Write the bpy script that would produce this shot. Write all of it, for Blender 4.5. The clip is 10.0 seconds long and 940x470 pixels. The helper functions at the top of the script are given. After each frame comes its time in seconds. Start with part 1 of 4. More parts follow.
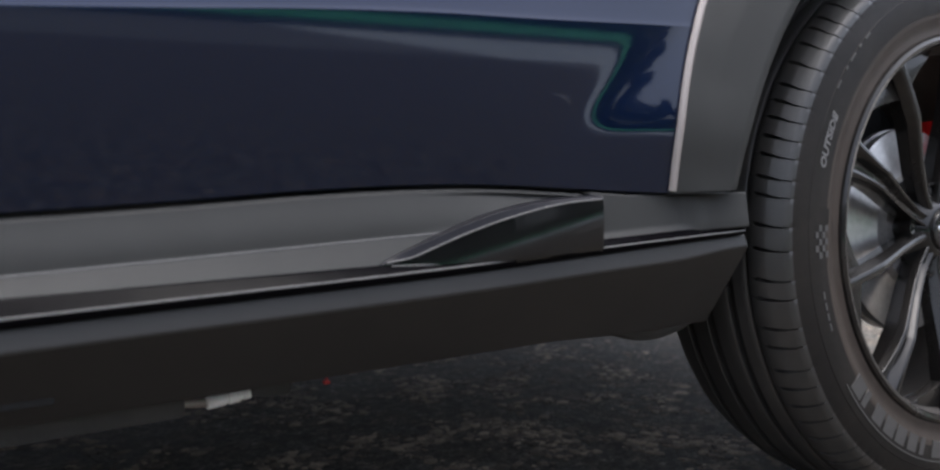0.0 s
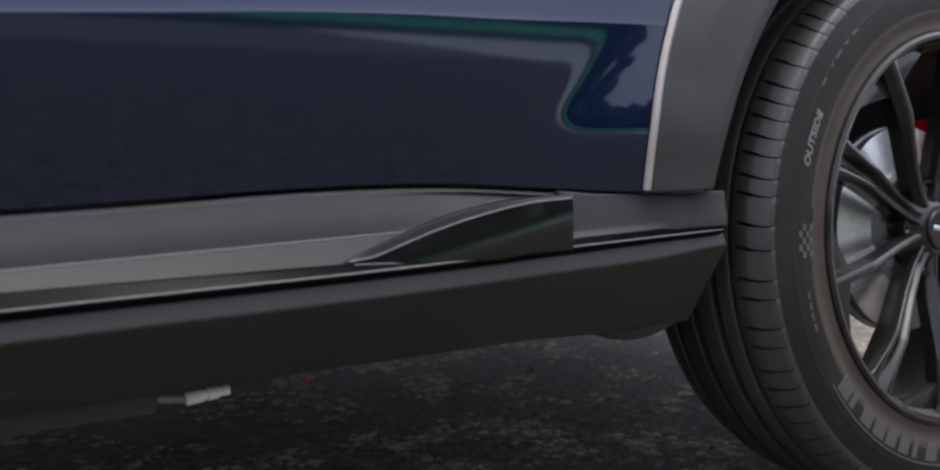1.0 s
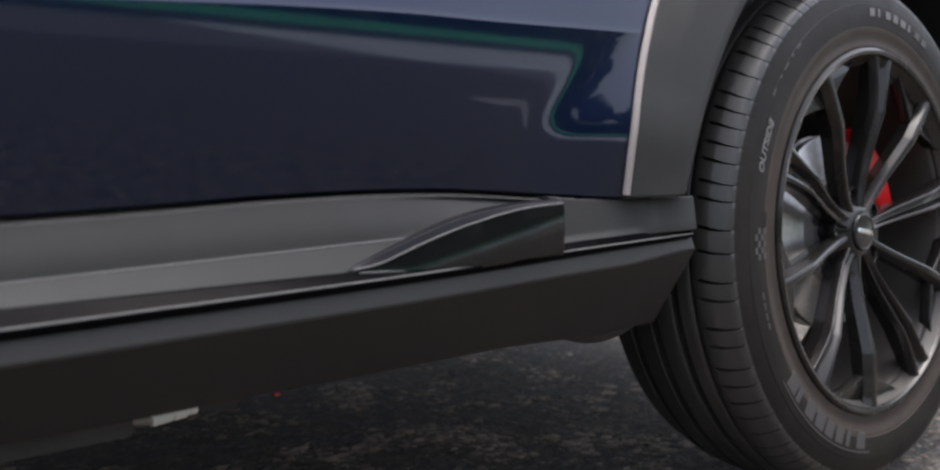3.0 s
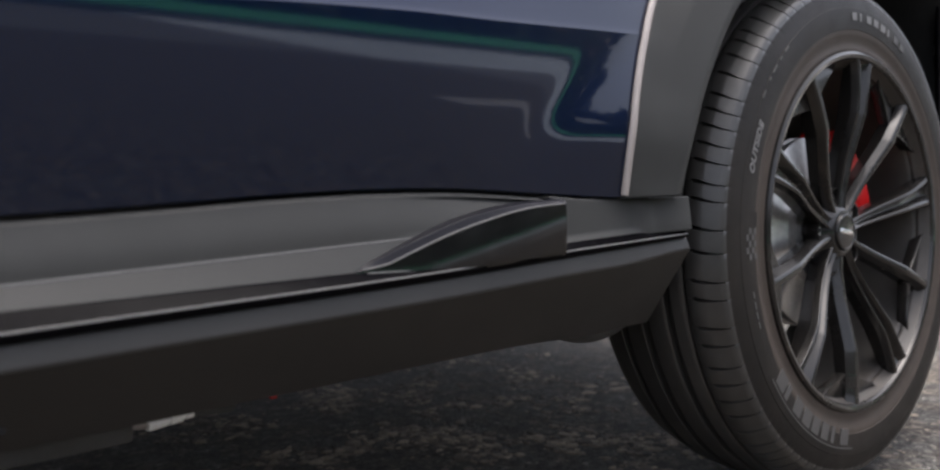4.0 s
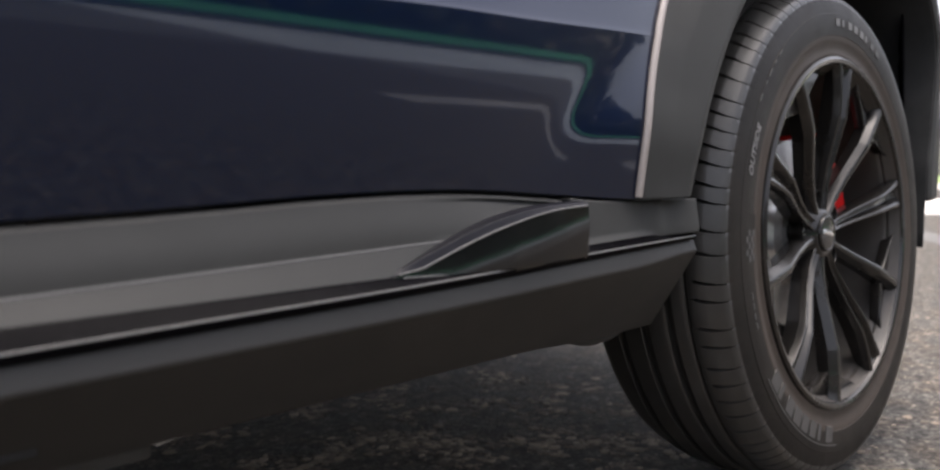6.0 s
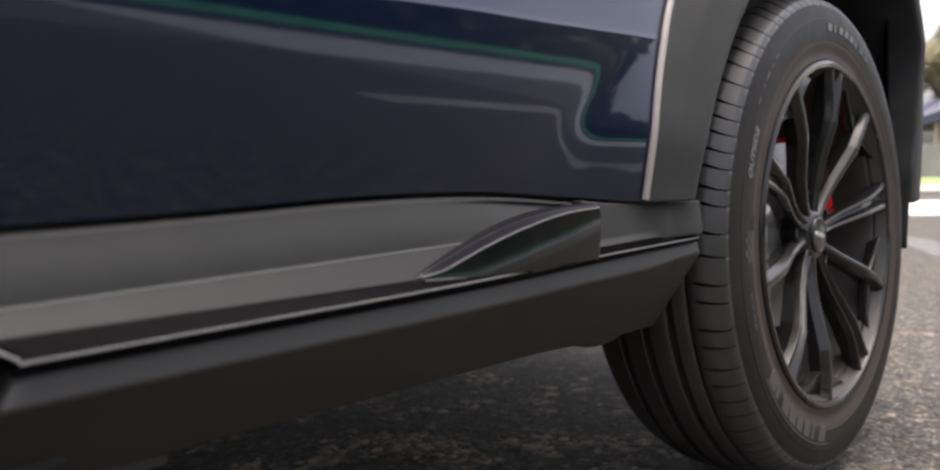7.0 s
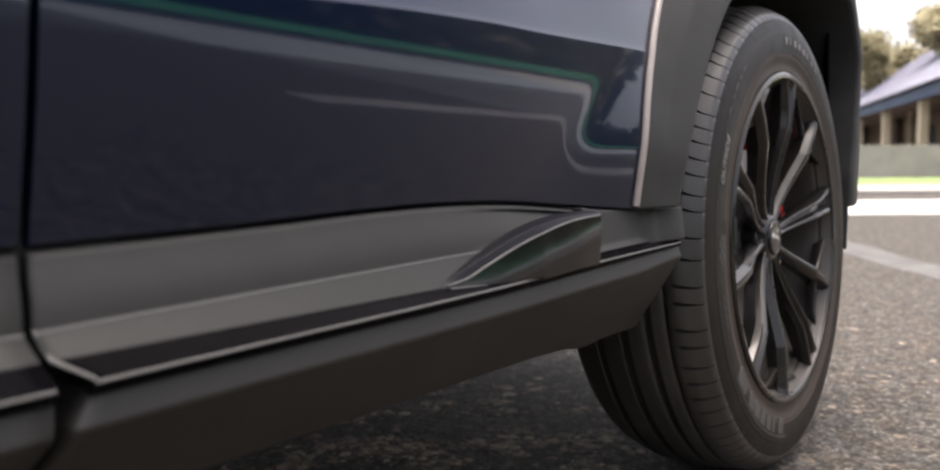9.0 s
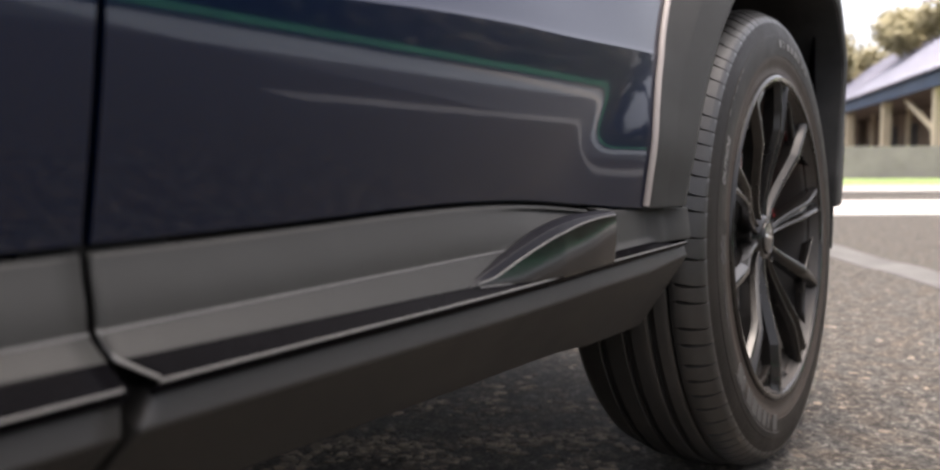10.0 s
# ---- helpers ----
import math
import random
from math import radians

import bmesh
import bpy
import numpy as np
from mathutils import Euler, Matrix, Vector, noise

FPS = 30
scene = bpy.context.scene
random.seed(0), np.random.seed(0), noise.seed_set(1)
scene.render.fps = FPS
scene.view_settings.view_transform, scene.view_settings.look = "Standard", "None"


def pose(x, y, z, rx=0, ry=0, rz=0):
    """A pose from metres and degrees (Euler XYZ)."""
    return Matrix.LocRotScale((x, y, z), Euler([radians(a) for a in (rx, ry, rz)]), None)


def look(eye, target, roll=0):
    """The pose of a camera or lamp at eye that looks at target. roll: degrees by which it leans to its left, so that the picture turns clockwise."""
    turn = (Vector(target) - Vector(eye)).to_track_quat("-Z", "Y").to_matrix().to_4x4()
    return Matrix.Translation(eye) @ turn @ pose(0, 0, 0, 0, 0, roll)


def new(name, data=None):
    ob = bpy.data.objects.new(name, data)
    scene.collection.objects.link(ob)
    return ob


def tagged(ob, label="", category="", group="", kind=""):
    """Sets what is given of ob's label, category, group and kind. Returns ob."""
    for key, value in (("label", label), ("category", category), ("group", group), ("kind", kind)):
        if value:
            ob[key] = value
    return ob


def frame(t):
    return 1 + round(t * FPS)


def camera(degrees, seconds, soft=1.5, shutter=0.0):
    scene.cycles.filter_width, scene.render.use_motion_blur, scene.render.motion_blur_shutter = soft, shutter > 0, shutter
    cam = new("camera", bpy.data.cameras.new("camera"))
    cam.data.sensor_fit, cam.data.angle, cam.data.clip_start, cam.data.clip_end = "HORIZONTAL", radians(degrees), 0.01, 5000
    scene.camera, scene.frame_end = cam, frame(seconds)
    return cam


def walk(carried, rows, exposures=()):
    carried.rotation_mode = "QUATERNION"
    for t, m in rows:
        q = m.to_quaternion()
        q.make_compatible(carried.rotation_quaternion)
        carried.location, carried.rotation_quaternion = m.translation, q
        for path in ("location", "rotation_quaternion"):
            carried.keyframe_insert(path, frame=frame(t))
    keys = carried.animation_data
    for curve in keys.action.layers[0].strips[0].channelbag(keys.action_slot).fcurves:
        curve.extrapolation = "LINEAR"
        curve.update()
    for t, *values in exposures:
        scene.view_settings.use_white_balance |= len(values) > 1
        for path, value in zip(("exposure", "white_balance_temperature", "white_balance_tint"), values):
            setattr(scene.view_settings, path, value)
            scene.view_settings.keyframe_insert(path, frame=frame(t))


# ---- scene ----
cam = camera(60.0, 10.0, soft=2.4)
METRES, EYE, TILT, LEAN, TURN = 0.45, 0.455, -4.5, 1.5, -30.5
ROWS = [
    (0.0, 0.0, 0.0, 0.0, 0.0, 0.0, -0.0),
    (0.5, 0.0638, -0.0067, -0.0029, 1.18, 0.03, 0.06),
    (1.0, 0.1273, -0.0109, -0.003, 2.23, 0.04, 0.05),
    (1.1, 0.138, -0.0118, -0.0022, 2.42, 0.05, 0.06),
    (1.2, -0.0155, 0.0118, 0.0162, -2.90, 0.38, 0.28),
    (1.5, -0.0277, 0.0139, 0.0158, -3.27, 0.21, 0.3),
    (2.0, -0.0636, 0.0199, 0.0055, -4.37, 0.22, 0.34),
    (2.5, -0.0884, 0.0258, 0.0043, -5.57, 0.2, 0.37),
    (4.0, -0.1946, 0.0506, 0.002, -9.37, 0.27, 0.43),
    (4.5, -0.2383, 0.0689, 0.0057, -10.65, 0.24, 0.45),
    (5.0, -0.2798, 0.0874, 0.0085, -11.87, 0.23, 0.44),
    (5.5, -0.3187, 0.108, 0.0088, -13.02, 0.21, 0.48),
    (7.0, -0.4378, 0.1473, 0.0131, -15.97, 0.25, 0.51),
    (7.5, -0.4754, 0.1521, 0.0199, -17.35, 0.21, 0.61),
    (8.0, -0.5187, 0.1608, 0.0242, -18.8, 0.1, 0.64),
    (8.5, -0.5653, 0.17, 0.0283, -20.24, 0.15, 0.65),
    (9.0, -0.6126, 0.1759, 0.0313, -21.56, 0.11, 0.7),
    (9.5, -0.662, 0.1875, 0.0327, -22.64, 0.16, 0.68),
    (10.0, -0.7101, 0.2003, 0.0318, -23.65, 0.07, 0.69),
]
walk(cam, [(t, pose(0, 0, EYE, TILT, LEAN, TURN) @ pose(METRES * x, METRES * y, METRES * z, 90 + pitch, roll, yaw)) for t, x, y, z, yaw, pitch, roll in ROWS],
     exposures=[(0.0, 2.10, 6150, 10), (10.0, 2.10, 6880, 13)])
cam.data.dof.use_dof, cam.data.dof.focus_distance, cam.data.dof.aperture_fstop = True, 0.95, 5.0

# ---- world and light ----
world = bpy.data.worlds.new("sky")
scene.world = world
world.use_nodes = True
SUN_ELEV, SUN_AZ = 84.0, 60.0          # height, and turn from +y towards +x
_n = world.node_tree.nodes
_sky = _n.new("ShaderNodeTexSky")
_sky.sky_type = "NISHITA"
_sky.sun_disc = False
_sky.sun_elevation, _sky.sun_rotation = radians(SUN_ELEV), radians(SUN_AZ)
_sky.air_density, _sky.dust_density, _sky.ozone_density = 0.7, 8.0, 0.6
_soft = _n.new("ShaderNodeHueSaturation")
_soft.inputs["Saturation"].default_value = 0.55
world.node_tree.links.new(_sky.outputs[0], _soft.inputs["Color"])
world.node_tree.links.new(_soft.outputs[0], _n["Background"].inputs[0])
_n["Background"].inputs[1].default_value = 0.15
sun = new("sun", bpy.data.lights.new("sun", "SUN"))
sun.data.energy, sun.data.angle, sun.data.color = 0.10, radians(40), (1.0, 0.97, 0.93)
_az, _el = radians(SUN_AZ), radians(SUN_ELEV)
sun.matrix_world = look((0, 0, 0), (-math.sin(_az) * math.cos(_el), -math.cos(_az) * math.cos(_el), -math.sin(_el)))


# ---- materials ----
def mat(name, color, rough=0.5, metal=0.0, coat=0.0, var=0.15, scale=40.0, bump=0.0, bump_scale=300.0, dirt=None, dirt_amt=0.0, dirt_scale=6.0, spec=0.5, rough_var=0.1, coat_rough=0.02):
    m = bpy.data.materials.new(name)
    m.use_nodes = True
    nt = m.node_tree
    b = nt.nodes["Principled BSDF"]
    co = nt.nodes.new("ShaderNodeTexCoord")
    geo = nt.nodes.new("ShaderNodeNewGeometry")
    L = nt.links.new

    def noise_tex(s, detail=5.0, rough_=0.6):
        n = nt.nodes.new("ShaderNodeTexNoise")
        n.inputs["Scale"].default_value, n.inputs["Detail"].default_value, n.inputs["Roughness"].default_value = s, detail, rough_
        L(geo.outputs["Position"], n.inputs["Vector"])
        return n.outputs["Fac"]

    def ramp(src, a, b_, lo, hi):
        r = nt.nodes.new("ShaderNodeMapRange")
        L(src, r.inputs[0])
        for i, v in zip((1, 2, 3, 4), (a, b_, lo, hi)):
            r.inputs[i].default_value = v
        return r.outputs[0]

    def mix(f, a, c):
        x = nt.nodes.new("ShaderNodeMix")
        x.data_type = "RGBA"
        if isinstance(f, float):
            x.inputs[0].default_value = f
        else:
            L(f, x.inputs[0])
        for i, v in ((6, a), (7, c)):
            if isinstance(v, tuple):
                x.inputs[i].default_value = (*v[:3], 1)
            else:
                L(v, x.inputs[i])
        return x.outputs[2]

    dark = tuple(c * (1 - var) for c in color)
    light = tuple(min(1, c * (1 + var)) for c in color)
    col = mix(ramp(noise_tex(scale), 0.3, 0.7, 0.0, 1.0), dark, light)
    if dirt:
        f = ramp(noise_tex(dirt_scale, 8.0, 0.65), 0.42, 0.7, 0.0, dirt_amt)
        col = mix(f, col, dirt)
    L(col, b.inputs["Base Color"])
    L(ramp(noise_tex(scale * 0.37), 0.3, 0.7, max(0.0, rough - rough_var / 2), min(1.0, rough + rough_var / 2)), b.inputs["Roughness"])
    b.inputs["Metallic"].default_value = metal
    b.inputs["Coat Weight"].default_value = coat
    b.inputs["Coat Roughness"].default_value = coat_rough
    b.inputs["Specular IOR Level"].default_value = spec
    if bump:
        bp = nt.nodes.new("ShaderNodeBump")
        bp.inputs["Strength"].default_value, bp.inputs["Distance"].default_value = 1.0, bump
        L(noise_tex(bump_scale, 4.0, 0.7), bp.inputs["Height"])
        L(bp.outputs[0], b.inputs["Normal"])
    return m


PAINT = mat("navy_paint", (0.0005, 0.0058, 0.0257), 0.36, 0.70, 0.88, 0.12, 900, rough_var=0.02, spec=0.15, coat_rough=0.045)
CLAD = mat("grey_plastic", (0.0269, 0.0270, 0.0255), 0.58, 0, 0, 0.06, 25, 0.00018, 1400, (0.031, 0.0302, 0.0282), 0.25, 5, spec=0.28)
CLAD_DARK = mat("dark_plastic", (0.0120, 0.0112, 0.0105), 0.50, 0, 0, 0.08, 25, 0.0002, 1400, (0.0245, 0.0225, 0.0205), 0.25, 7)
GLOSS = mat("gloss_black", (0.004, 0.004, 0.0045), 0.12, 0, 0.0, 0.1, 60, rough_var=0.06, spec=0.48)
TRIM = mat("satin_black", (0.0028, 0.0026, 0.0032), 0.24, 0, 0.0, 0.15, 90, rough_var=0.12, spec=0.02)
SATIN = mat("satin_charcoal", (0.011, 0.011, 0.014), 0.34, 0, 0.0, 0.12, 90, rough_var=0.08, spec=0.09)
# Pale grey that stands in for the shine along thin edges.
EDGE_GLINT = mat("edge_glint", (0.105, 0.102, 0.100), 0.38, 0, 0.1, 0.05, 60)
# Pale grey; on the arch bead its paleness stands in for the edge highlight.
EDGE = mat("pale_grey", (0.2800, 0.2492, 0.2310), 0.35, 0, 0.2, 0.05, 60)
FORECOURT = mat("pale_forecourt", (0.2590, 0.2968, 0.3360), 0.85, 0, 0, 0.2, 0.5)
GUTTER = mat("gutter_grey", (0.1800, 0.1800, 0.1800), 0.85, 0, 0, 0.3, 1.5)
APRON = mat("apron_grey", (0.0630, 0.0630, 0.0645), 0.85, 0, 0, 0.25, 0.6)
LANE = mat("lane_grey", (0.0675, 0.0690, 0.0705), 0.85, 0, 0, 0.15, 1.5)
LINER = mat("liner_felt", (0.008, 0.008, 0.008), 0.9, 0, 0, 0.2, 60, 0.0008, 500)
UNDER = mat("underbody", (0.0421, 0.0421, 0.0421), 0.8, 0, 0, 0.25, 20, 0.0006, 200, (0.0648, 0.0583, 0.0518), 0.4, 9)
RUBBER = mat("rubber", (0.0128, 0.0114, 0.0103), 0.48, 0, 0, 0.12, 60, 0.00015, 900, (0.0260, 0.0221, 0.0189), 0.6, 9, spec=0.14)
# Near-black floors: the shade inside the tread grooves is put into the colour.
GROOVE_SHADE = mat("groove_shade_rubber", (0.0035, 0.0033, 0.0031), 0.75, 0, 0, 0.2, 60)
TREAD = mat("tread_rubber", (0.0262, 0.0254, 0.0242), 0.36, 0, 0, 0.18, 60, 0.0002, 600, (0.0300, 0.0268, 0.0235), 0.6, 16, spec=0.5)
LETTER = mat("raised_rubber", (0.0520, 0.0494, 0.0468), 0.6, 0, 0, 0.1, 80)
LETTER_W = mat("pale_lettering", (0.1232, 0.1204, 0.1176), 0.6, 0, 0, 0.15, 120)
WHEEL = mat("dark_alloy", (0.0137, 0.0128, 0.0122), 0.24, 0.35, 0.27, 0.1, 50, spec=0.35, coat_rough=0.05, dirt=(0.0780, 0.0624, 0.0494), dirt_amt=0.14, dirt_scale=18)
BARREL = mat("dusty_barrel", (0.0391, 0.0354, 0.0315), 0.55, 0.1, 0, 0.2, 30, dirt=(0.05, 0.038, 0.03), dirt_amt=0.5, dirt_scale=14)
WHITE_METAL = mat("pale_metal", (0.95, 0.94, 0.93), 0.35, 0.0, 0.3, 0.08, 200)
STEEL = mat("brushed_steel", (0.5512, 0.5430, 0.5346), 0.34, 0.9, 0, 0.15, 120, dirt=(0.3, 0.24, 0.2), dirt_amt=0.2, dirt_scale=30)
IRON = mat("dull_iron", (0.05, 0.047, 0.045), 0.6, 0.6, 0, 0.3, 50, 0.0004, 200)
RED = mat("caliper_red", (0.5760, 0.0115, 0.0115), 0.35, 0, 0.4, 0.1, 40)
CHROME = mat("chrome", (0.75, 0.75, 0.76), 0.15, 1.0, 0, 0.05, 40)
CREAM = mat("cream_paint", (0.5880, 0.5040, 0.3500), 0.7, 0, 0, 0.12, 2)
BLUE = mat("blue_fascia", (0.0120, 0.0432, 0.1020), 0.5, 0, 0, 0.15, 1.0)
ROOF = mat("pale_metal_roof", (0.2970, 0.2970, 0.3578), 0.5, 0.1, 0, 0.08, 0.6)
BACK = mat("shaded_brown", (0.2080, 0.1560, 0.1105), 0.8, 0, 0, 0.35, 0.8)
CONC = mat("concrete", (0.2870, 0.2548, 0.2590), 0.85, 0, 0, 0.15, 1.2, 0.004, 20)
KERB = mat("dull_concrete", (0.25, 0.235, 0.215), 0.85, 0, 0, 0.15, 0.9, 0.002, 30)
WORN = mat("worn_line_paint", (0.0640, 0.0614, 0.0589), 0.8, 0, 0, 0.4, 5, 0.0006, 300, (0.0461, 0.0435, 0.0410), 0.9, 3)
PALE = mat("pale_concrete", (0.38, 0.365, 0.345), 0.85, 0, 0, 0.12, 0.8, 0.002, 30)
BARK = mat("bark", (0.10, 0.075, 0.055), 0.9, 0, 0, 0.3, 6, 0.01, 12)
LEAF_PALE = mat("pale_leaves", (0.2380, 0.2100, 0.1120), 0.7, 0, 0, 0.4, 0.7)
RUBBER_DUSTY = mat("dusty_rubber", (0.0432, 0.0334, 0.0267), 0.60, 0, 0, 0.15, 40, 0.00015, 900, (0.046, 0.037, 0.0305), 0.6, 16, spec=0.25)
LEAF_DRY = mat("dry_leaves", (0.1250, 0.1120, 0.0760), 0.7, 0, 0, 0.5, 0.5)
LEAF = mat("leaves", (0.0390, 0.0468, 0.0260), 0.7, 0, 0, 0.5, 0.7)
GRASS_COOL = mat("grass_deep_green", (0.0182, 0.1950, 0.0975), 0.8, 0, 0, 0.3, 1.5)
GRASS = mat("grass_green", (0.1190, 0.1820, 0.0420), 0.8, 0, 0, 0.35, 1.5)


def asphalt():
    m = bpy.data.materials.new("asphalt")
    m.use_nodes = True
    nt = m.node_tree
    L = nt.links.new
    b = nt.nodes["Principled BSDF"]
    geo = nt.nodes.new("ShaderNodeNewGeometry")

    def tex(kind, s, **kw):
        n = nt.nodes.new(kind)
        n.inputs["Scale"].default_value = s
        for k, v in kw.items():
            n.inputs[k].default_value = v
        L(geo.outputs["Position"], n.inputs["Vector"])
        return n

    v = tex("ShaderNodeTexVoronoi", 150.0)
    big = tex("ShaderNodeTexNoise", 48.0, Detail=8.0, Roughness=0.72)
    huge = tex("ShaderNodeTexNoise", 24.0, Detail=5.0, Roughness=0.65)
    hue = tex("ShaderNodeTexNoise", 15.0, Detail=4.0)
    fine = tex("ShaderNodeTexNoise", 420.0, Detail=3.0)
    cr = nt.nodes.new("ShaderNodeValToRGB")
    e = cr.color_ramp.elements
    e[0].position, e[0].color = 0.12, (0.0126, 0.0118, 0.0105, 1)
    e[1].position, e[1].color = 0.95, (0.1950, 0.1800, 0.1570, 1)
    e.new(0.48).color = (0.0390, 0.0364, 0.0324, 1)
    e.new(0.72).color = (0.0815, 0.0755, 0.0665, 1)
    sep = nt.nodes.new("ShaderNodeSeparateColor")
    L(v.outputs["Color"], sep.inputs[0])
    ad = nt.nodes.new("ShaderNodeMath")
    ad.operation = "MULTIPLY_ADD"
    L(big.outputs["Fac"], ad.inputs[0])
    ad.inputs[1].default_value = 0.85
    s2 = nt.nodes.new("ShaderNodeMath")
    s2.operation = "MULTIPLY_ADD"
    L(sep.outputs[0], s2.inputs[0])
    s2.inputs[1].default_value, s2.inputs[2].default_value = 0.55, -0.20
    L(s2.outputs[0], ad.inputs[2])
    L(ad.outputs[0], cr.inputs[0])
    tone = nt.nodes.new("ShaderNodeValToRGB")
    t = tone.color_ramp.elements
    t[0].position, t[0].color = 0.40, (0.98, 1.00, 1.01, 1)
    t[1].position, t[1].color = 0.64, (1.09, 0.98, 0.88, 1)
    L(hue.outputs["Fac"], tone.inputs[0])
    warm = nt.nodes.new("ShaderNodeMix")
    warm.data_type, warm.blend_type = "RGBA", "MULTIPLY"
    warm.inputs[0].default_value = 1.0
    L(cr.outputs[0], warm.inputs[6])
    L(tone.outputs[0], warm.inputs[7])
    mx = nt.nodes.new("ShaderNodeMix")
    mx.data_type, mx.blend_type = "RGBA", "MULTIPLY"
    mx.inputs[0].default_value = 1.0
    L(warm.outputs[2], mx.inputs[6])
    r2 = nt.nodes.new("ShaderNodeMapRange")
    L(huge.outputs["Fac"], r2.inputs[0])
    for i, val in zip((1, 2, 3, 4), (0.36, 0.64, 0.58, 1.40)):
        r2.inputs[i].default_value = val
    L(r2.outputs[0], mx.inputs[7])
    L(mx.outputs[2], b.inputs["Base Color"])
    b.inputs["Roughness"].default_value = 0.9
    b.inputs["Specular IOR Level"].default_value = 0.25
    h = nt.nodes.new("ShaderNodeMath")
    h.operation = "MULTIPLY_ADD"
    L(v.outputs["Distance"], h.inputs[0])
    h.inputs[1].default_value = -0.8
    L(fine.outputs["Fac"], h.inputs[2])
    bp = nt.nodes.new("ShaderNodeBump")
    bp.inputs["Strength"].default_value, bp.inputs["Distance"].default_value = 0.5, 0.0025
    L(h.outputs[0], bp.inputs["Height"])
    L(bp.outputs[0], b.inputs["Normal"])
    return m


ASPHALT = asphalt()


# ---- mesh helpers ----
def part(name, bm, material, parent=None, label="", smooth=True, solid=0.0):
    me = bpy.data.meshes.new(name)
    bmesh.ops.recalc_face_normals(bm, faces=bm.faces) if not smooth else None
    bm.to_mesh(me)
    bm.free()
    me.materials.append(material)
    for p in me.polygons:
        p.use_smooth = smooth
    if smooth:
        me.set_sharp_from_angle(angle=radians(38))
    ob = new(name, me)
    if parent:
        ob.parent = parent
    if label:
        ob["label"] = label
    if solid:
        md = ob.modifiers.new("thickness", "SOLIDIFY")
        md.thickness, md.offset = solid, -1.0
    return ob


def grid_into(bm, rows, closed_u=False, closed_v=False):
    """Quads over a list of rows of points."""
    vs = [[bm.verts.new(p) for p in r] for r in rows]
    nu, nv = len(vs), len(vs[0])
    for i in range(nu if closed_u else nu - 1):
        for j in range(nv if closed_v else nv - 1):
            a, b, c, d = vs[i][j], vs[i][(j + 1) % nv], vs[(i + 1) % nu][(j + 1) % nv], vs[(i + 1) % nu][j]
            bm.faces.new((a, b, c, d))
    return vs


def sheet(rows, **kw):
    bm = bmesh.new()
    grid_into(bm, rows, **kw)
    return bm


def rounded(pts, r, n=4):
    """A polyline with its inner corners rounded, and support points beside the arcs."""
    out = [Vector(pts[0])]
    for i in range(1, len(pts) - 1):
        p, a, b = Vector(pts[i]), Vector(pts[i - 1]), Vector(pts[i + 1])
        ra = min(r, (a - p).length * 0.4, (b - p).length * 0.4)
        da, db = (a - p).normalized(), (b - p).normalized()
        out.append(p + da * ra * 1.25)
        for k in range(n + 1):
            t = k / n
            out.append((1 - t) ** 2 * (p + da * ra) + 2 * t * (1 - t) * p + t * t * (p + db * ra))
        out.append(p + db * ra * 1.25)
    out.append(Vector(pts[-1]))
    return out


def box_into(bm, lo, hi, bevel=0.0):
    geom = bmesh.ops.create_cube(bm, size=1.0)
    lo, hi = Vector(lo), Vector(hi)
    for v in geom["verts"]:
        v.co = Vector((lo[i] + (v.co[i] + 0.5) * (hi[i] - lo[i]) for i in range(3)))
    if bevel:
        es = list({e for v in geom["verts"] for e in v.link_edges})
        bmesh.ops.bevel(bm, geom=es, offset=bevel, segments=2, affect="EDGES", profile=0.5)
    return bm


def prism_into(bm, quad, d0, d1):
    """A closed prism: a polygon of points, moved by d0 and by d1."""
    a = [bm.verts.new(Vector(p) + Vector(d0)) for p in quad]
    b = [bm.verts.new(Vector(p) + Vector(d1)) for p in quad]
    n = len(a)
    bm.faces.new(a[::-1])
    bm.faces.new(b)
    for i in range(n):
        bm.faces.new((a[i], a[(i + 1) % n], b[(i + 1) % n], b[i]))


def lathe(profile, n, axis=(0, 0, 0), bm=None, shape=None):
    """Turns (r, y) points round the wheel's axis, which runs along y through axis."""
    bm = bm or bmesh.new()
    cx, cy, cz = axis
    rows = []
    for i in range(n):
        a = 2 * math.pi * i / n
        row = []
        for r, y in profile:
            rr = shape(a, r, y) if shape else r
            row.append((cx + rr * math.cos(a), cy + y, cz + rr * math.sin(a)))
        rows.append(row)
    grid_into(bm, rows, closed_u=True)
    return bm


def ss(a, b, x):
    t = min(1.0, max(0.0, (x - a) / (b - a)))
    return t * t * (3 - 2 * t)


def ease(a, b, x):
    t = min(1.0, max(0.0, (x - a) / (b - a)))
    return t * t * t * (t * (6 * t - 15) + 10)


def lerp_table(tab, x):
    return float(np.interp(x, [p[0] for p in tab], [p[1] for p in tab]))


def smooth_table(tab, x):
    """Catmull-Rom through the table's points."""
    n = len(tab)
    if x <= tab[0][0] or x >= tab[-1][0]:
        return lerp_table(tab, x)
    k = max(i for i in range(n - 1) if tab[i][0] <= x)
    (x0, y0), (x1, y1) = tab[k], tab[k + 1]
    m0 = (y1 - tab[k - 1][1]) / (x1 - tab[k - 1][0]) if k > 0 else (y1 - y0) / (x1 - x0)
    m1 = (tab[k + 2][1] - y0) / (tab[k + 2][0] - x0) if k + 2 < n else (y1 - y0) / (x1 - x0)
    h = x1 - x0
    t = (x - x0) / h
    return (2 * t**3 - 3 * t * t + 1) * y0 + (t**3 - 2 * t * t + t) * h * m0 + (-2 * t**3 + 3 * t * t) * y1 + (t**3 - t * t) * h * m1


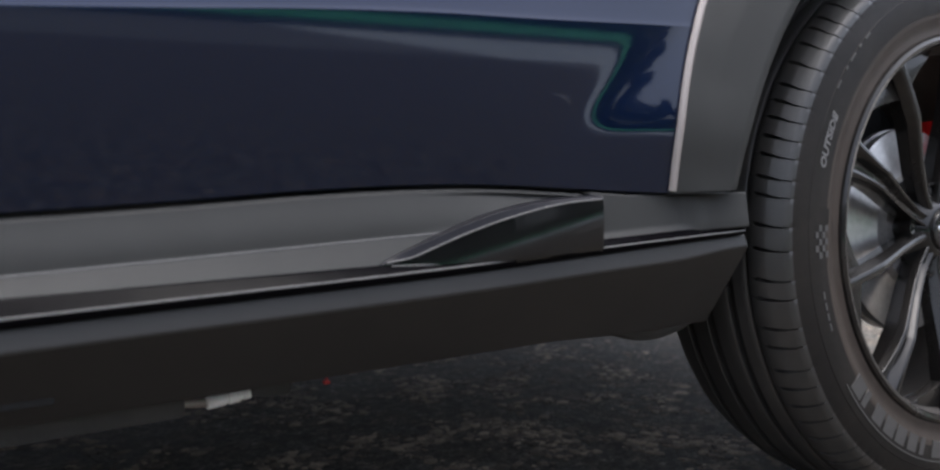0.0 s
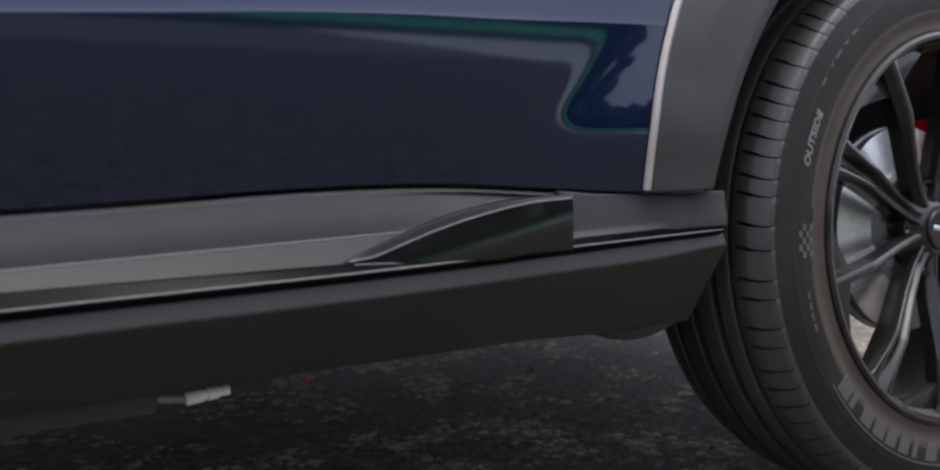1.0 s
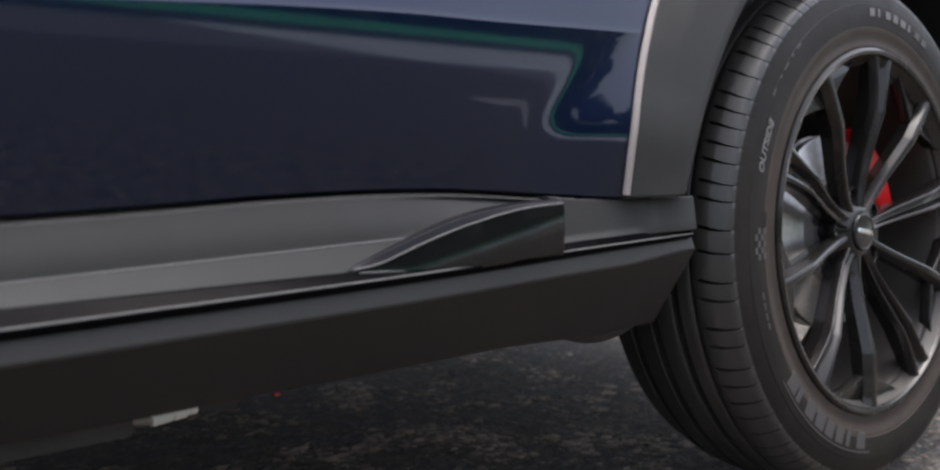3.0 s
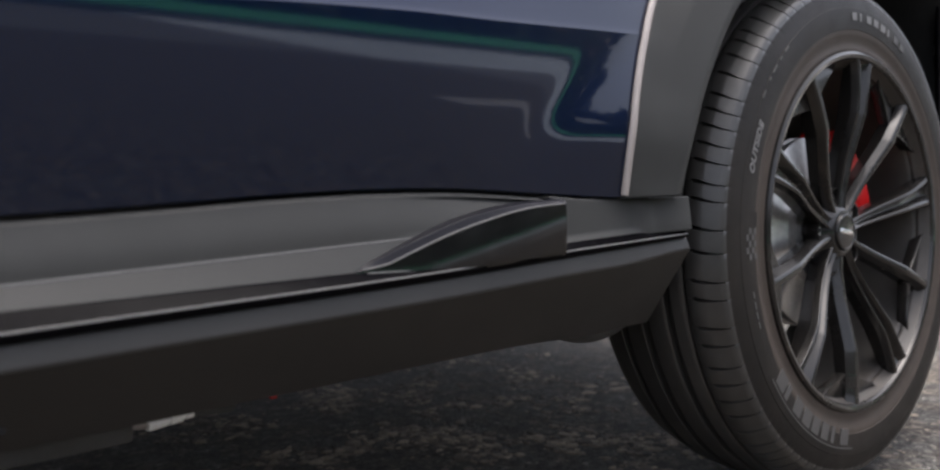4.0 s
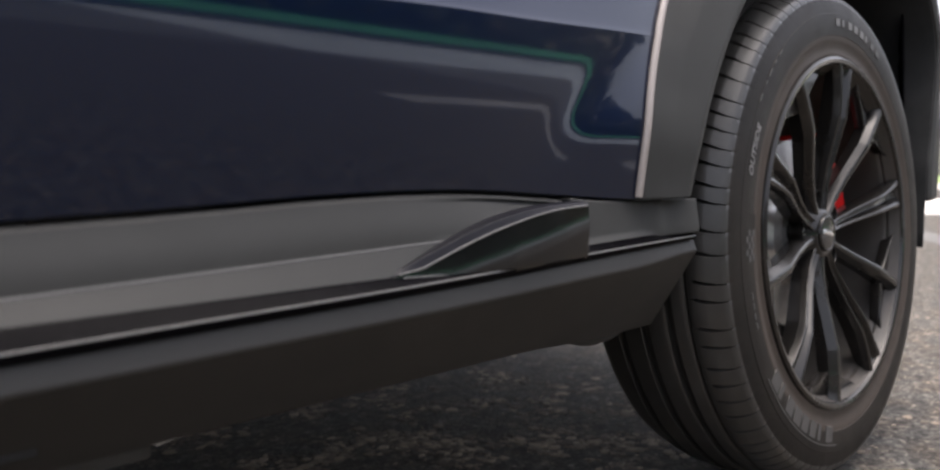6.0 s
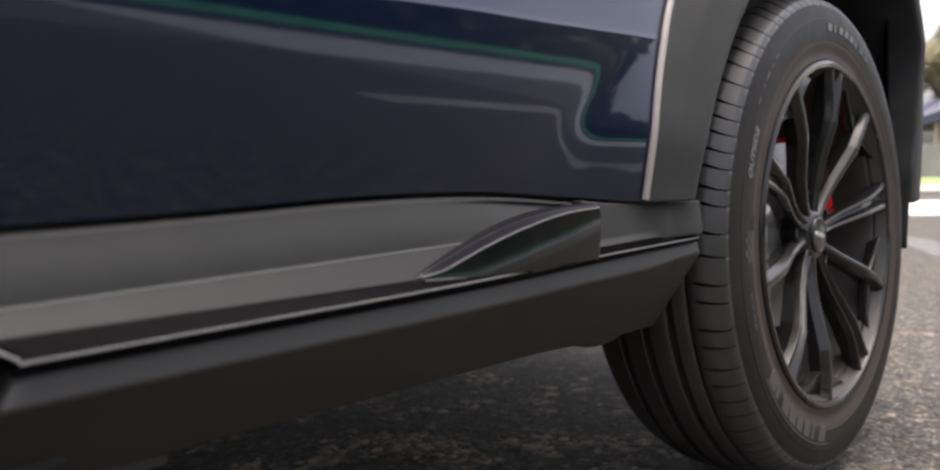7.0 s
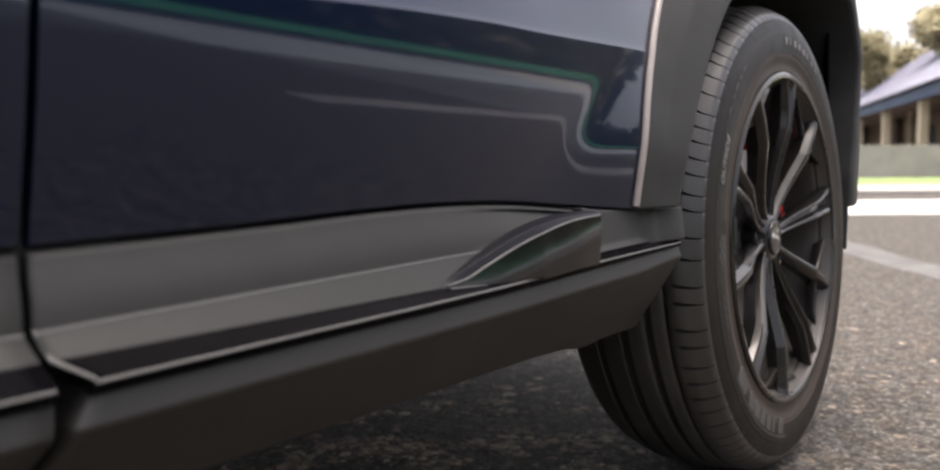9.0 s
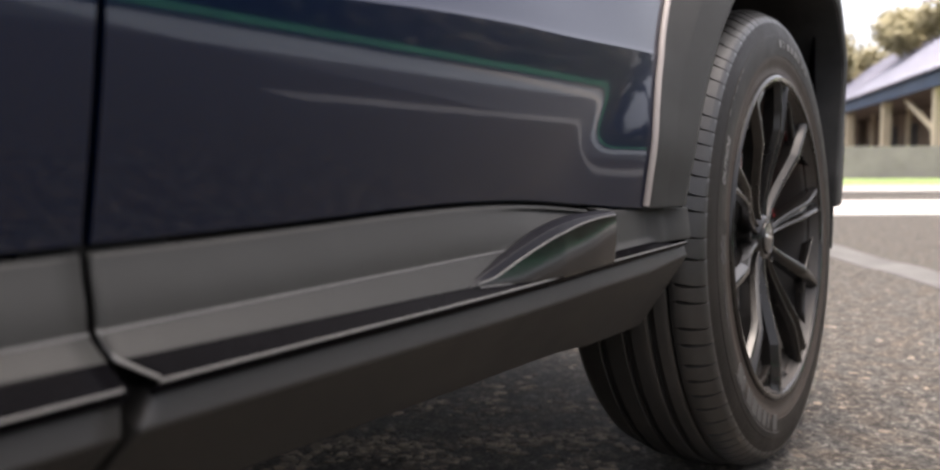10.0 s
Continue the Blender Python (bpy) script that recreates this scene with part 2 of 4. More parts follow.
# ---- the ground ----
def build_ground():
    bm = bmesh.new()
    xs = [-2000, -300, -60, -20, -8, -4] + [-2 + 0.1 * i for i in range(61)] + [5, 7, 10, 14, 20, 30, 60, 300, 2000]
    ys = [-2000, -300, -60, -20, -10, -5, -2] + [-1 + 0.1 * i for i in range(51)] + [5, 7, 10, 20, 60, 300, 2000]
    rows = []
    for x in xs:
        row = []
        for y in ys:
            near = ss(6, 3, abs(x - 1)) * ss(6, 3, abs(y - 1))
            row.append((x, y, near * 0.004 * (noise.noise(Vector((x * 2, y * 2, 0))) - 0.3) - 0.001))
        rows.append(row)
    grid_into(bm, rows)
    for f in bm.faces:
        f.normal_update()
        if f.normal.z < 0:
            f.normal_flip()
    tagged(part("ground", bm, ASPHALT), "worn grey asphalt with pale chippings under the car", "asphalt", kind="structure")


build_ground()


def chip_material():
    m = bpy.data.materials.new("stone_chips")
    m.use_nodes = True
    nt = m.node_tree
    L = nt.links.new
    b = nt.nodes["Principled BSDF"]
    geo = nt.nodes.new("ShaderNodeNewGeometry")
    cr = nt.nodes.new("ShaderNodeValToRGB")
    e = cr.color_ramp.elements
    e[0].position, e[0].color = 0.0, (0.0616, 0.0560, 0.0515, 1)
    e[1].position, e[1].color = 1.0, (0.5999, 0.4889, 0.3756, 1)
    e.new(0.35).color = (0.1615, 0.1325, 0.1041, 1)
    e.new(0.68).color = (0.3345, 0.2662, 0.2004, 1)
    L(geo.outputs["Random Per Island"], cr.inputs[0])
    n = nt.nodes.new("ShaderNodeTexNoise")
    n.inputs["Scale"].default_value, n.inputs["Detail"].default_value = 240.0, 4.0
    L(geo.outputs["Position"], n.inputs["Vector"])
    mx = nt.nodes.new("ShaderNodeMix")
    mx.data_type, mx.blend_type = "RGBA", "MULTIPLY"
    mx.inputs[0].default_value = 0.85
    L(cr.outputs[0], mx.inputs[6])
    L(n.outputs["Fac"], mx.inputs[7])
    L(mx.outputs[2], b.inputs["Base Color"])
    b.inputs["Roughness"].default_value = 0.85
    b.inputs["Specular IOR Level"].default_value = 0.3
    bp = nt.nodes.new("ShaderNodeBump")
    bp.inputs["Distance"].default_value = 0.001
    L(n.outputs["Fac"], bp.inputs["Height"])
    L(bp.outputs[0], b.inputs["Normal"])
    return m


def build_chips():
    """Flat stone chips bedded in the asphalt, in uneven patches."""
    rng = random.Random(5)
    verts, faces = [], []
    made = 0
    while made < 15000:
        x, y = rng.uniform(-0.6, 2.6), rng.uniform(0.15, 2.4)
        if 0.94 < x < 1.23 and 0.57 < y < 0.80:
            continue
        # Thickest under the car, where the pale stones also stand in for light.
        if (y < 0.60 or x > 1.25) and rng.random() < 0.85:
            continue
        if rng.random() > (0.15 + 0.85 * ss(1.5, 0.9, x)) * (0.55 + 0.45 * ss(0.0, 0.7, x)):
            continue
        if noise.noise(Vector((x * 7, y * 7, 2.0))) + 0.6 * noise.noise(Vector((x * 22, y * 22, 5.0))) < rng.uniform(-0.05, 0.55):
            continue
        near = ss(6, 3, abs(x - 1)) * ss(6, 3, abs(y - 1))
        z = near * 0.004 * (noise.noise(Vector((x * 2, y * 2, 0))) - 0.3) - 0.001
        r = 0.0040 + 0.0120 * rng.random() ** 2.0
        h = 0.0003 + r * rng.uniform(0.03, 0.09)
        st, a0, n = rng.uniform(0.55, 1.0), rng.uniform(0, 6.28), rng.choice((5, 6, 7))
        k = len(verts)
        for ring, zz in ((1.0, -0.0004), (0.75, h * 0.6), (0.40, h)):
            for i in range(n):
                t = 2 * math.pi * i / n
                q = r * ring * (1 + 0.22 * math.sin(3 * t + a0 * 5) * math.cos(t + a0))
                u, v = q * math.cos(t), q * st * math.sin(t)
                verts.append((x + u * math.cos(a0) - v * math.sin(a0), y + u * math.sin(a0) + v * math.cos(a0), z + zz + rng.uniform(-0.0003, 0.0003)))
        for q in (0, n):
            for i in range(n):
                j = (i + 1) % n
                faces.append((k + q + i, k + q + j, k + q + n + j, k + q + n + i))
        faces.append(tuple(k + 2 * n + i for i in range(n)))
        made += 1
    me = bpy.data.meshes.new("stone_chips")
    me.from_pydata(verts, [], faces)
    me.materials.append(chip_material())
    tagged(new("stone_chips", me), "brownish and grey stone chips bedded in the asphalt", "stones", kind="stuff")


build_chips()

# ---- the car ----
HUB = Vector((1.087, 0.0, 0.3585))
Z_TOP = 1.0
DOOR_BOTTOM = [(-1.2, 0.405), (-0.5, 0.421), (-0.02, 0.434), (0.07, 0.4365), (0.14, 0.439), (0.21, 0.442), (0.30, 0.4435), (0.383, 0.4415), (0.478, 0.4345), (0.55, 0.4290), (0.62, 0.4255)]
CREASE = [(-1.2, 0.50), (-0.5, 0.54), (0.0, 0.5665), (0.12, 0.574), (0.22, 0.581), (0.33, 0.586), (0.43, 0.588), (0.56, 0.592), (0.75, 0.597), (1.6, 0.61)]
LIP = [(-1.2, 0.350), (-0.02, 0.369), (0.10, 0.371), (0.26, 0.3735), (0.38, 0.3765), (0.488, 0.3805), (0.68, 0.3855)]


def door_bottom(x):
    return smooth_table(DOOR_BOTTOM, x)


def crease(x):
    return smooth_table(CREASE, x)


def lip_z(x):
    return smooth_table(LIP, x)


def tuck(x, z):
    """The slope of the skin below the crease: how far it faces down, in degrees."""
    base = 6.0 + 3.8 * ss(0.59, 0.45, z)
    onset = 0.407 + (z - 0.487) * 1.25
    flare = 13.0 * ease(onset, onset + 0.125, x) * (0.35 + 0.65 * ease(0.465, 0.527, z))
    return base - flare


def skin_y(x, z):
    zc = crease(x)
    y0 = 0.600
    n = 14
    if z <= zc:
        h = (zc - z) / n
        y = y0
        for i in range(n):
            y += h * math.tan(radians(tuck(x, zc - h * (i + 0.5))))
        return y
    d = z - zc
    flare = ss(0.42, 0.60, x)
    y = y0 + 0.20 * (1 - 0.45 * flare) * min(d, 0.09) + (0.12 * (d - 0.09) if d > 0.09 else 0.0)
    return y + 0.0006 * (1.0 - math.exp(-d / 0.0022))


def arch_out(a):
    """Outer radius of the arch cladding at the angle a (degrees) about the hub."""
    return smooth_table([(0, 0.47), (20, 0.52), (60, 0.535), (120, 0.533), (140, 0.5300), (150, 0.5268), (160, 0.5210), (165, 0.5167), (172, 0.5100), (180, 0.509)], a)


def arch_edge_x(z):
    """Where the door meets the arch cladding at the height z."""
    best = None
    for k in (90 + 0.25 * i for i in range(361)):
        r = arch_out(k)
        x, zz = HUB.x + r * math.cos(radians(k)), HUB.z + r * math.sin(radians(k))
        if best is None or abs(zz - z) < best[0]:
            best = (abs(zz - z), x)
    return best[1]


ARCH_TABLE = [(0.40 + 0.005 * i, 0.0) for i in range(122)]
ARCH_TABLE = [(z, arch_edge_x(z)) for z, _ in ARCH_TABLE]


def gap_at(z):
    return lerp_table([(0.28, -0.040), (0.325, -0.028), (0.342, -0.020), (0.358, -0.017), (0.371, -0.019), (0.379, -0.022), (0.393, -0.025), (0.418, -0.023), (0.434, -0.0205), (0.5, -0.0185), (0.6, -0.0165), (1.0, -0.005)], z)


car = tagged(new("car"), "dark navy blue car with grey cladding parked on asphalt", "car")
rear_door = None


def v_rows():
    """Heights as shares: below 1 from the bottom edge to the crease, above 1 on to the top."""
    low = [i / 56 for i in range(53)] + [0.95, 0.965, 0.975, 0.983, 0.988, 0.992, 0.996, 1.0]
    return low, [0.0007, 0.0015, 0.003, 0.006, 0.012, 0.02] + [0.03 + 0.02 * i for i in range(20)]


def door_skin(x0f, x1f, name, label, nx):
    low, high = v_rows()
    rows = []
    us = [0.0, 0.0] + [i / nx for i in range(nx + 1)] + [1.0, 1.0]
    for k, u in enumerate(us):
        row = []
        hem = {0: 0.016, 1: 0.0015, len(us) - 2: 0.0015, len(us) - 1: 0.016}.get(k, 0.0)
        xb = x0f(0.43) + u * (x1f(0.43) - x0f(0.43))
        zs = []
        zb, zc = door_bottom(xb), crease(xb)
        zs.append((zb + 0.001, 0.016))
        zs.append((zb, 0.0015))
        for v in low:
            zs.append((zb + 0.0012 + v * (zc - zb - 0.0012), 0.0))
        zs += [(zc + d, 0.0) for d in high if zc + d < Z_TOP] + [(Z_TOP, 0.0)]
        while len(zs) < len(low) + len(high) + 3:
            zs.append((Z_TOP, 0.0))
        for z, hz in zs:
            x = x0f(z) + u * (x1f(z) - x0f(z))
            if k < 2:
                x -= 0.0 if k == 0 else 0.0005
            row.append((x, skin_y(x, z) + max(hem, hz), z))
        rows.append(row)
    bm = sheet(rows)
    return part(name, bm, PAINT, car, label)


rear_door = door_skin(lambda z: gap_at(z) + 0.002, lambda z: lerp_table(ARCH_TABLE, z) + 0.006, "rear_door", "glossy navy blue painted rear door", 120)
front_door = door_skin(lambda z: -1.0, lambda z: gap_at(z) - 0.003, "front_door", "glossy navy blue painted front door", 60)


# grey cladding under the doors
def cladding_profile(x):
    zb, lz = door_bottom(x), lip_z(x)
    yb = skin_y(x, zb)
    w = ss(0.27, 0.49, x)                       # the fold fades behind the fin
    top = [(yb + 0.020, zb - 0.0028), (yb + 0.002, zb - 0.0030)]
    v = ss(0.33, 0.49, x)
    ridge_z = (0.3936 + 0.028 * max(-0.3, x)) * (1 - v) + 0.412 * v
    ridge_y = 0.6082 * (1 - w) + 0.6000 * w
    trim_z = 0.381 * (1 - w) + (lz + 0.0065) * w
    trim_y = 0.5975 * (1 - w) + 0.5965 * w
    y0, z0, f = yb - 0.0010, zb - 0.006, 1 - w
    y1, z1 = ridge_y + 0.0010 * f, ridge_z + 0.0014
    hollow = 0.005 * ss(0.30, 0.44, x)
    belly = [(0, y0 + (y1 - y0) * k - b * f + hollow, z0 + (z1 - z0) * k) for k, b in ((i / 10, 0.0016 * math.sin(math.pi * (i / 10) ** 1.3)) for i in range(1, 10))]
    return rounded([(0, *p) for p in top] + [(0, y0, z0)] + belly + [(0, y1, z1), (0, ridge_y, ridge_z), (0, trim_y, trim_z), (0, trim_y + 0.004, trim_z - 0.003)], 0.0006)


def seq(a, b, n):
    return [a + (b - a) * i / n for i in range(n + 1)]


def clad_sheet(xa, xb, n, front):
    rows = []
    for i, x in enumerate(seq(xa, xb, n)):
        k = (1 - i / n) if not front else i / n
        rows.append([(x + (gap_at(p.z) - gap_at(0.434)) * k ** 6, p.y, p.z) for p in cladding_profile(x)])
    return rows


XG = gap_at(0.434)
part("cladding", sheet(clad_sheet(XG + 0.002, 0.4865, 90, False)), CLAD, rear_door, "matt grey plastic lower cladding", solid=0.003)
part("cladding", sheet(clad_sheet(-1.0, XG - 0.003, 60, True)), CLAD, front_door, "matt grey plastic lower cladding", solid=0.003)


# gloss black strip with its lip
def trim_profile(x):
    lz = lip_z(x)
    w = ss(0.27, 0.49, x)
    trim_z = 0.381 * (1 - w) + (lz + 0.0065) * w
    trim_y = 0.5975 * (1 - w) + 0.5965 * w
    drop = lerp_table([(0, 0.0062), (0.49, 0.0060), (0.68, 0.0042)], x)
    return rounded([(0, trim_y + 0.003, trim_z + 0.0006), (0, trim_y - 0.0005, trim_z - 0.0002), (0, 0.5878, lz + 0.0006), (0, 0.5868, lz - 0.001), (0, 0.5885, lz - drop), (0, 0.5925, lz - drop - 0.0005)], 0.0012)


def tip_at(z):
    """How far the lower end of the rear strip and rocker stands back from the door gap."""
    return lerp_table([(0.350, 0.0), (0.362, 0.0075), (0.3705, 0.0125), (0.3812, 0.0)], z)


def trim_sheet(xa, xb, n, start):
    rows = []
    for i, x in enumerate(seq(xa, xb, n)):
        k = 1 - i / n if start > 0 else i / n
        rows.append([(x + (gap_at(p.z) - gap_at(0.381) + (tip_at(p.z) if start > 0 else 0.0)) * k ** 8, p.y, p.z) for p in trim_profile(x)])
    return rows


part("trim_strip", sheet(trim_sheet(gap_at(0.381) + 0.003, 0.680, 110, 1)), TRIM, rear_door, "black plastic strip along the sill", solid=0.003)
part("trim_strip", sheet(trim_sheet(-1.0, gap_at(0.381) - 0.003, 50, -1)), TRIM, front_door, "black plastic strip along the sill", solid=0.003)


# lower rocker, below the strip
def rocker_profile(x):
    lz = lip_z(x)
    drop = lerp_table([(0, 0.0067), (0.49, 0.0065), (0.68, 0.0047)], x)
    e = ss(0.56, 0.68, x)
    zb = 0.285 - 0.005 * ss(0.45, 0.60, x) + 0.001 * e
    return rounded([(0, 0.606, lz - drop + 0.002), (0, 0.5926, lz - drop), (0, 0.5892, lz - 0.023 + 0.006 * e), (0, 0.646, zb - 0.001), (0, 0.69, zb - 0.006)], 0.0022)


def rocker_sheet(xa, xb, n):
    rows = []
    for x in seq(xa, xb, n):
        row = []
        for p in rocker_profile(x):
            xm = lerp_table([(0.27, 0.660), (0.279, 0.678), (0.288, 0.690), (0.300, 0.694), (0.34, 0.690), (0.384, 0.682)], p.z)
            row.append((x + ss(0.50, xb, x) * (xm - xb) + ss(0.12, xa, x) ** 3 * (gap_at(p.z) + tip_at(p.z) + 0.0068 - xa), p.y, p.z))
        rows.append(row)
    first = rows[0]
    for dx, dy in ((0.0008, 0.0006), (0.0020, 0.0022), (0.0030, 0.0050), (0.0034, 0.0100), (0.0034, 0.0300)):
        rows.insert(0, [(px - dx, py + dy, pz) for px, py, pz in first])
    last = rows[-1]
    for d in (0.004, 0.03):
        rows.append([(px + 0.001, py + d, pz) for px, py, pz in last])
    return rows


part("rocker_panel", sheet(rocker_sheet(-0.0150, 0.681, 80)), CLAD_DARK, car, "dark grey plastic rocker panel below the doors")
part("rocker_panel", sheet([[(x + ss(-0.12, -0.021, x) ** 3 * (gap_at(p.z) - 0.0055 + 0.021), p.y, p.z) for p in rocker_profile(x)] for x in seq(-1.0, -0.021, 60)]), CLAD_DARK, car, "dark grey plastic rocker panel below the doors", solid=0.003)


def bead(points, r, name, m, parent, label=""):
    """A thin rounded edge along a line of points."""
    bm = bmesh.new()
    rows = []
    for i, p in enumerate(points):
        a, b = Vector(points[max(0, i - 1)]), Vector(points[min(len(points) - 1, i + 1)])
        d = (b - a).normalized()
        u = d.cross(Vector((0, 1, 0))).normalized()
        v = d.cross(u)
        rows.append([Vector(p) + (u * math.cos(k * math.pi / 4) + v * math.sin(k * math.pi / 4)) * r for k in range(8)])
    vs = grid_into(bm, rows, closed_v=True)
    bm.faces.new(vs[0])
    bm.faces.new(vs[-1][::-1])
    return part(name, bm, m, parent, label)


# Added beads: their pale colour imitates light caught on lip and door end.
bead([(x, 0.5876, lip_z(x)) for x in seq(-0.0045, 0.678, 80)], 0.0009, "lip_glint", EDGE_GLINT, rear_door, "painted highlight along the lip of the strip")
bead([(x, 0.5876, lip_z(x)) for x in seq(-1.0, -0.0235, 40)], 0.0009, "lip_glint", EDGE_GLINT, front_door, "painted highlight along the lip of the strip")
bead([(gap_at(z) + tip_at(z) + 0.0025, y, z) for y, z in ((0.6100, 0.3945), (0.6055, 0.3875), (0.5985, 0.3812), (0.5945, 0.3775), (0.5885, 0.3705))], 0.0011, "end_glint", EDGE_GLINT, rear_door, "painted highlight at the door end")


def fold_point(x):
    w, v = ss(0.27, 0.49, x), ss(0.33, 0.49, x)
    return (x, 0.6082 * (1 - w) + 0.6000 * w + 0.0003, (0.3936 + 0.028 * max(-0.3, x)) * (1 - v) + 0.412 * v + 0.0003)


# Highlight of the cladding fold, put into the colour of an added bead.
bead([fold_point(x) for x in seq(-0.0215, 0.352, 60)], 0.0008, "fold_glint", EDGE_GLINT, rear_door, "painted highlight along the fold in the cladding")
bead([fold_point(x) for x in seq(-1.0, -0.0275, 40)], 0.0008, "fold_glint", EDGE_GLINT, front_door, "painted highlight along the fold in the cladding")

# block between strip end and arch: the plain grey end piece
bm = bmesh.new()
rows = []
for x in seq(0.4875, 0.680, 40):
    lz = lip_z(x)
    zt = lerp_table([(0.4875, 0.4320), (0.53, 0.4280), (0.588, 0.4258), (0.68, 0.4258)], x)
    k = ss(0.600, 0.622, x)
    y0 = 0.6055 - 0.0085 * k - 0.009 * ss(0.625, 0.68, x)
    rows.append([(x, p.y, p.z) for p in rounded([(0, y0 + 0.02, zt), (0, y0, zt), (0, y0 - 0.004, lz + 0.012), (0, min(0.5955, y0 - 0.0045), lz + 0.004), (0, 0.599, lz + 0.002)], 0.002)])
last = rows[-1]
for d in (0.0015, 0.005, 0.05):
    rows.append([(px + 0.0008, py + d, pz) for px, py, pz in last])
grid_into(bm, rows)
part("end_piece", bm, CLAD, car, "matt grey plastic end piece of the sill cladding", solid=0.003)


# the fin
FIN_TOP = [(0.262, 0.3815), (0.290, 0.3915), (0.318, 0.4015), (0.350, 0.4120), (0.381, 0.4200), (0.43, 0.4270), (0.486, 0.4295)]


def fin_front(x):
    t = min(1.0, (x - 0.262) / 0.128)
    return 0.5968 - 0.0098 * t - 0.0025 * ss(0.39, 0.46, x)


def fin_band(x):
    return 0.0014 + 0.0060 * ss(0.262, 0.30, x) * (1 - 0.65 * ss(0.36, 0.47, x))


def build_fin():
    bm = bmesh.new()
    rows = []
    for x in seq(0.264, 0.486, 70):
        zt = smooth_table(FIN_TOP, x)
        lz = lip_z(x)
        g = ss(0.262, 0.40, x)
        t = min(1.0, (x - 0.262) / 0.128)
        yo = 0.5968 - 0.0098 * t - 0.0025 * ss(0.39, 0.46, x)   # outer edge at the top
        foot = lz if t >= 1.0 else lz + 0.0008 + (0.3812 - lz - 0.0008) * max(0.0, (yo - 0.5876) / 0.0100)
        back = 0.6005 + 0.006 * ss(0.26, 0.45, x)
        band = 0.0014 + 0.0060 * ss(0.262, 0.30, x) * (1 - 0.65 * ss(0.36, 0.47, x))
        zi = max(zt - band, foot + 0.0004)
        zl = 0.374 + max(0.0, x - 0.325) * 0.245           # above this height the face turns up, below it down
        face, y, n = [], yo, 8
        h = (zi - foot) / n
        for k in range(n):
            z = zi - h * (k + 0.5)
            y -= h * math.tan(radians(min(5.5, max(-9.0, 2.0 - (zl - z) * 330.0))))
            face.append((0, y if k < n - 1 or t < 1.0 else min(y, 0.5872), zi - h * (k + 1)))
        head = rounded([(0, back + 0.004, zt - 0.0006), (0, back, zt), (0, min(yo + 0.0030, back - 0.0004), zt - 0.0002), (0, yo, zi), face[0]], 0.0008)
        rows.append([(x, p.y, p.z) for p in head] + [(x, p[1], p[2]) for p in face[1:]] + [(x, 0.5884 if t >= 1.0 else face[-1][1] + 0.001, lz - 0.0045 if t >= 1.0 else foot - 0.001)])
    last = rows[-1]
    for d in (0.001, 0.004, 0.02):
        rows.append([(px + 0.0006, max(py, 0.584 + d), pz) for px, py, pz in last])
    grid_into(bm, rows)
    fin = part("fin", bm, GLOSS, rear_door, "gloss black raised fin on the sill", solid=0.002)
    fin.data.materials.append(SATIN)
    for p in fin.data.polygons:
        if p.center.z > smooth_table(FIN_TOP, p.center.x) - fin_band(p.center.x) + 0.0002 and p.center.x < 0.4855:
            p.material_index = 1
    return fin


fin = build_fin()


# Highlights of the fin's edges, painted as pale beads.
bead([(x, fin_front(x) - 0.0002, smooth_table(FIN_TOP, x) - fin_band(x)) for x in seq(0.272, 0.484, 50)], 0.0008, "fin_glint", EDGE_GLINT, rear_door, "painted highlight along the edge of the fin")
bead([(x, fin_front(x) - 0.0006, lip_z(x) + 0.0010 + (0.3812 - lip_z(x) - 0.0010) * (fin_front(x) - 0.5876) / 0.0100) for x in seq(0.275, 0.384, 30)], 0.0007, "fin_glint", EDGE_GLINT, rear_door, "painted highlight along the edge of the fin")


# arch cladding
def arch_in(a):
    """Inner radius of the wheel opening at the angle a (degrees)."""
    return lerp_table([(-10, 0.385), (0, 0.39), (14, 0.405), (25, 0.455), (36, 0.53), (48, 0.545), (70, 0.50), (95, 0.436), (105, 0.4295), (120, 0.4275), (150, 0.4280), (172, 0.4310), (180, 0.4315)], a)


def build_arch():
    bm = bmesh.new()
    rows = []
    for i in range(141):
        a = 174 - (174 - 5) * i / 140
        ri = arch_in(a)
        ro = max(arch_out(a), ri + 0.05)
        rear = ss(70, 10, a)
        c, s = math.cos(radians(a)), math.sin(radians(a))
        edge = skin_y(HUB.x + ro * c, max(0.4285, HUB.z + ro * s)) if a > 100 else 0.61
        yl = edge * (1 - rear) + (0.61 + 0.045) * rear
        out = 0.0165 * ss(70, 112, a) * (1 - 0.35 * ss(160, 174, a))      # the lip stands out ahead of the wheel
        mid = ri + 0.55 * (ro - ri)
        prof = rounded([(ro + 0.0005, yl + 0.02, 0), (ro, yl + 0.0005, 0), (ro - 0.0060, yl - 0.0055, 0), (mid, min(0.5925, yl - 0.0045) - 0.45 * out, 0), (ri + 0.012, min(0.5905, yl - 0.004) - out, 0), (ri, 0.594 - out, 0), (ri + 0.004, 0.64, 0)], 0.003)
        rows.append([(HUB.x + p.x * c, p.y, max(HUB.z + p.x * s, 0.4285) if a > 90 else HUB.z + p.x * s) for p in prof])
    first = [(x + 0.0, y + 0.02, z - 0.002) for x, y, z in rows[0]]
    grid_into(bm, [first] + rows)
    return part("arch_cladding", bm, CLAD, car, "matt grey plastic wheel arch cladding", solid=0.003)


build_arch()


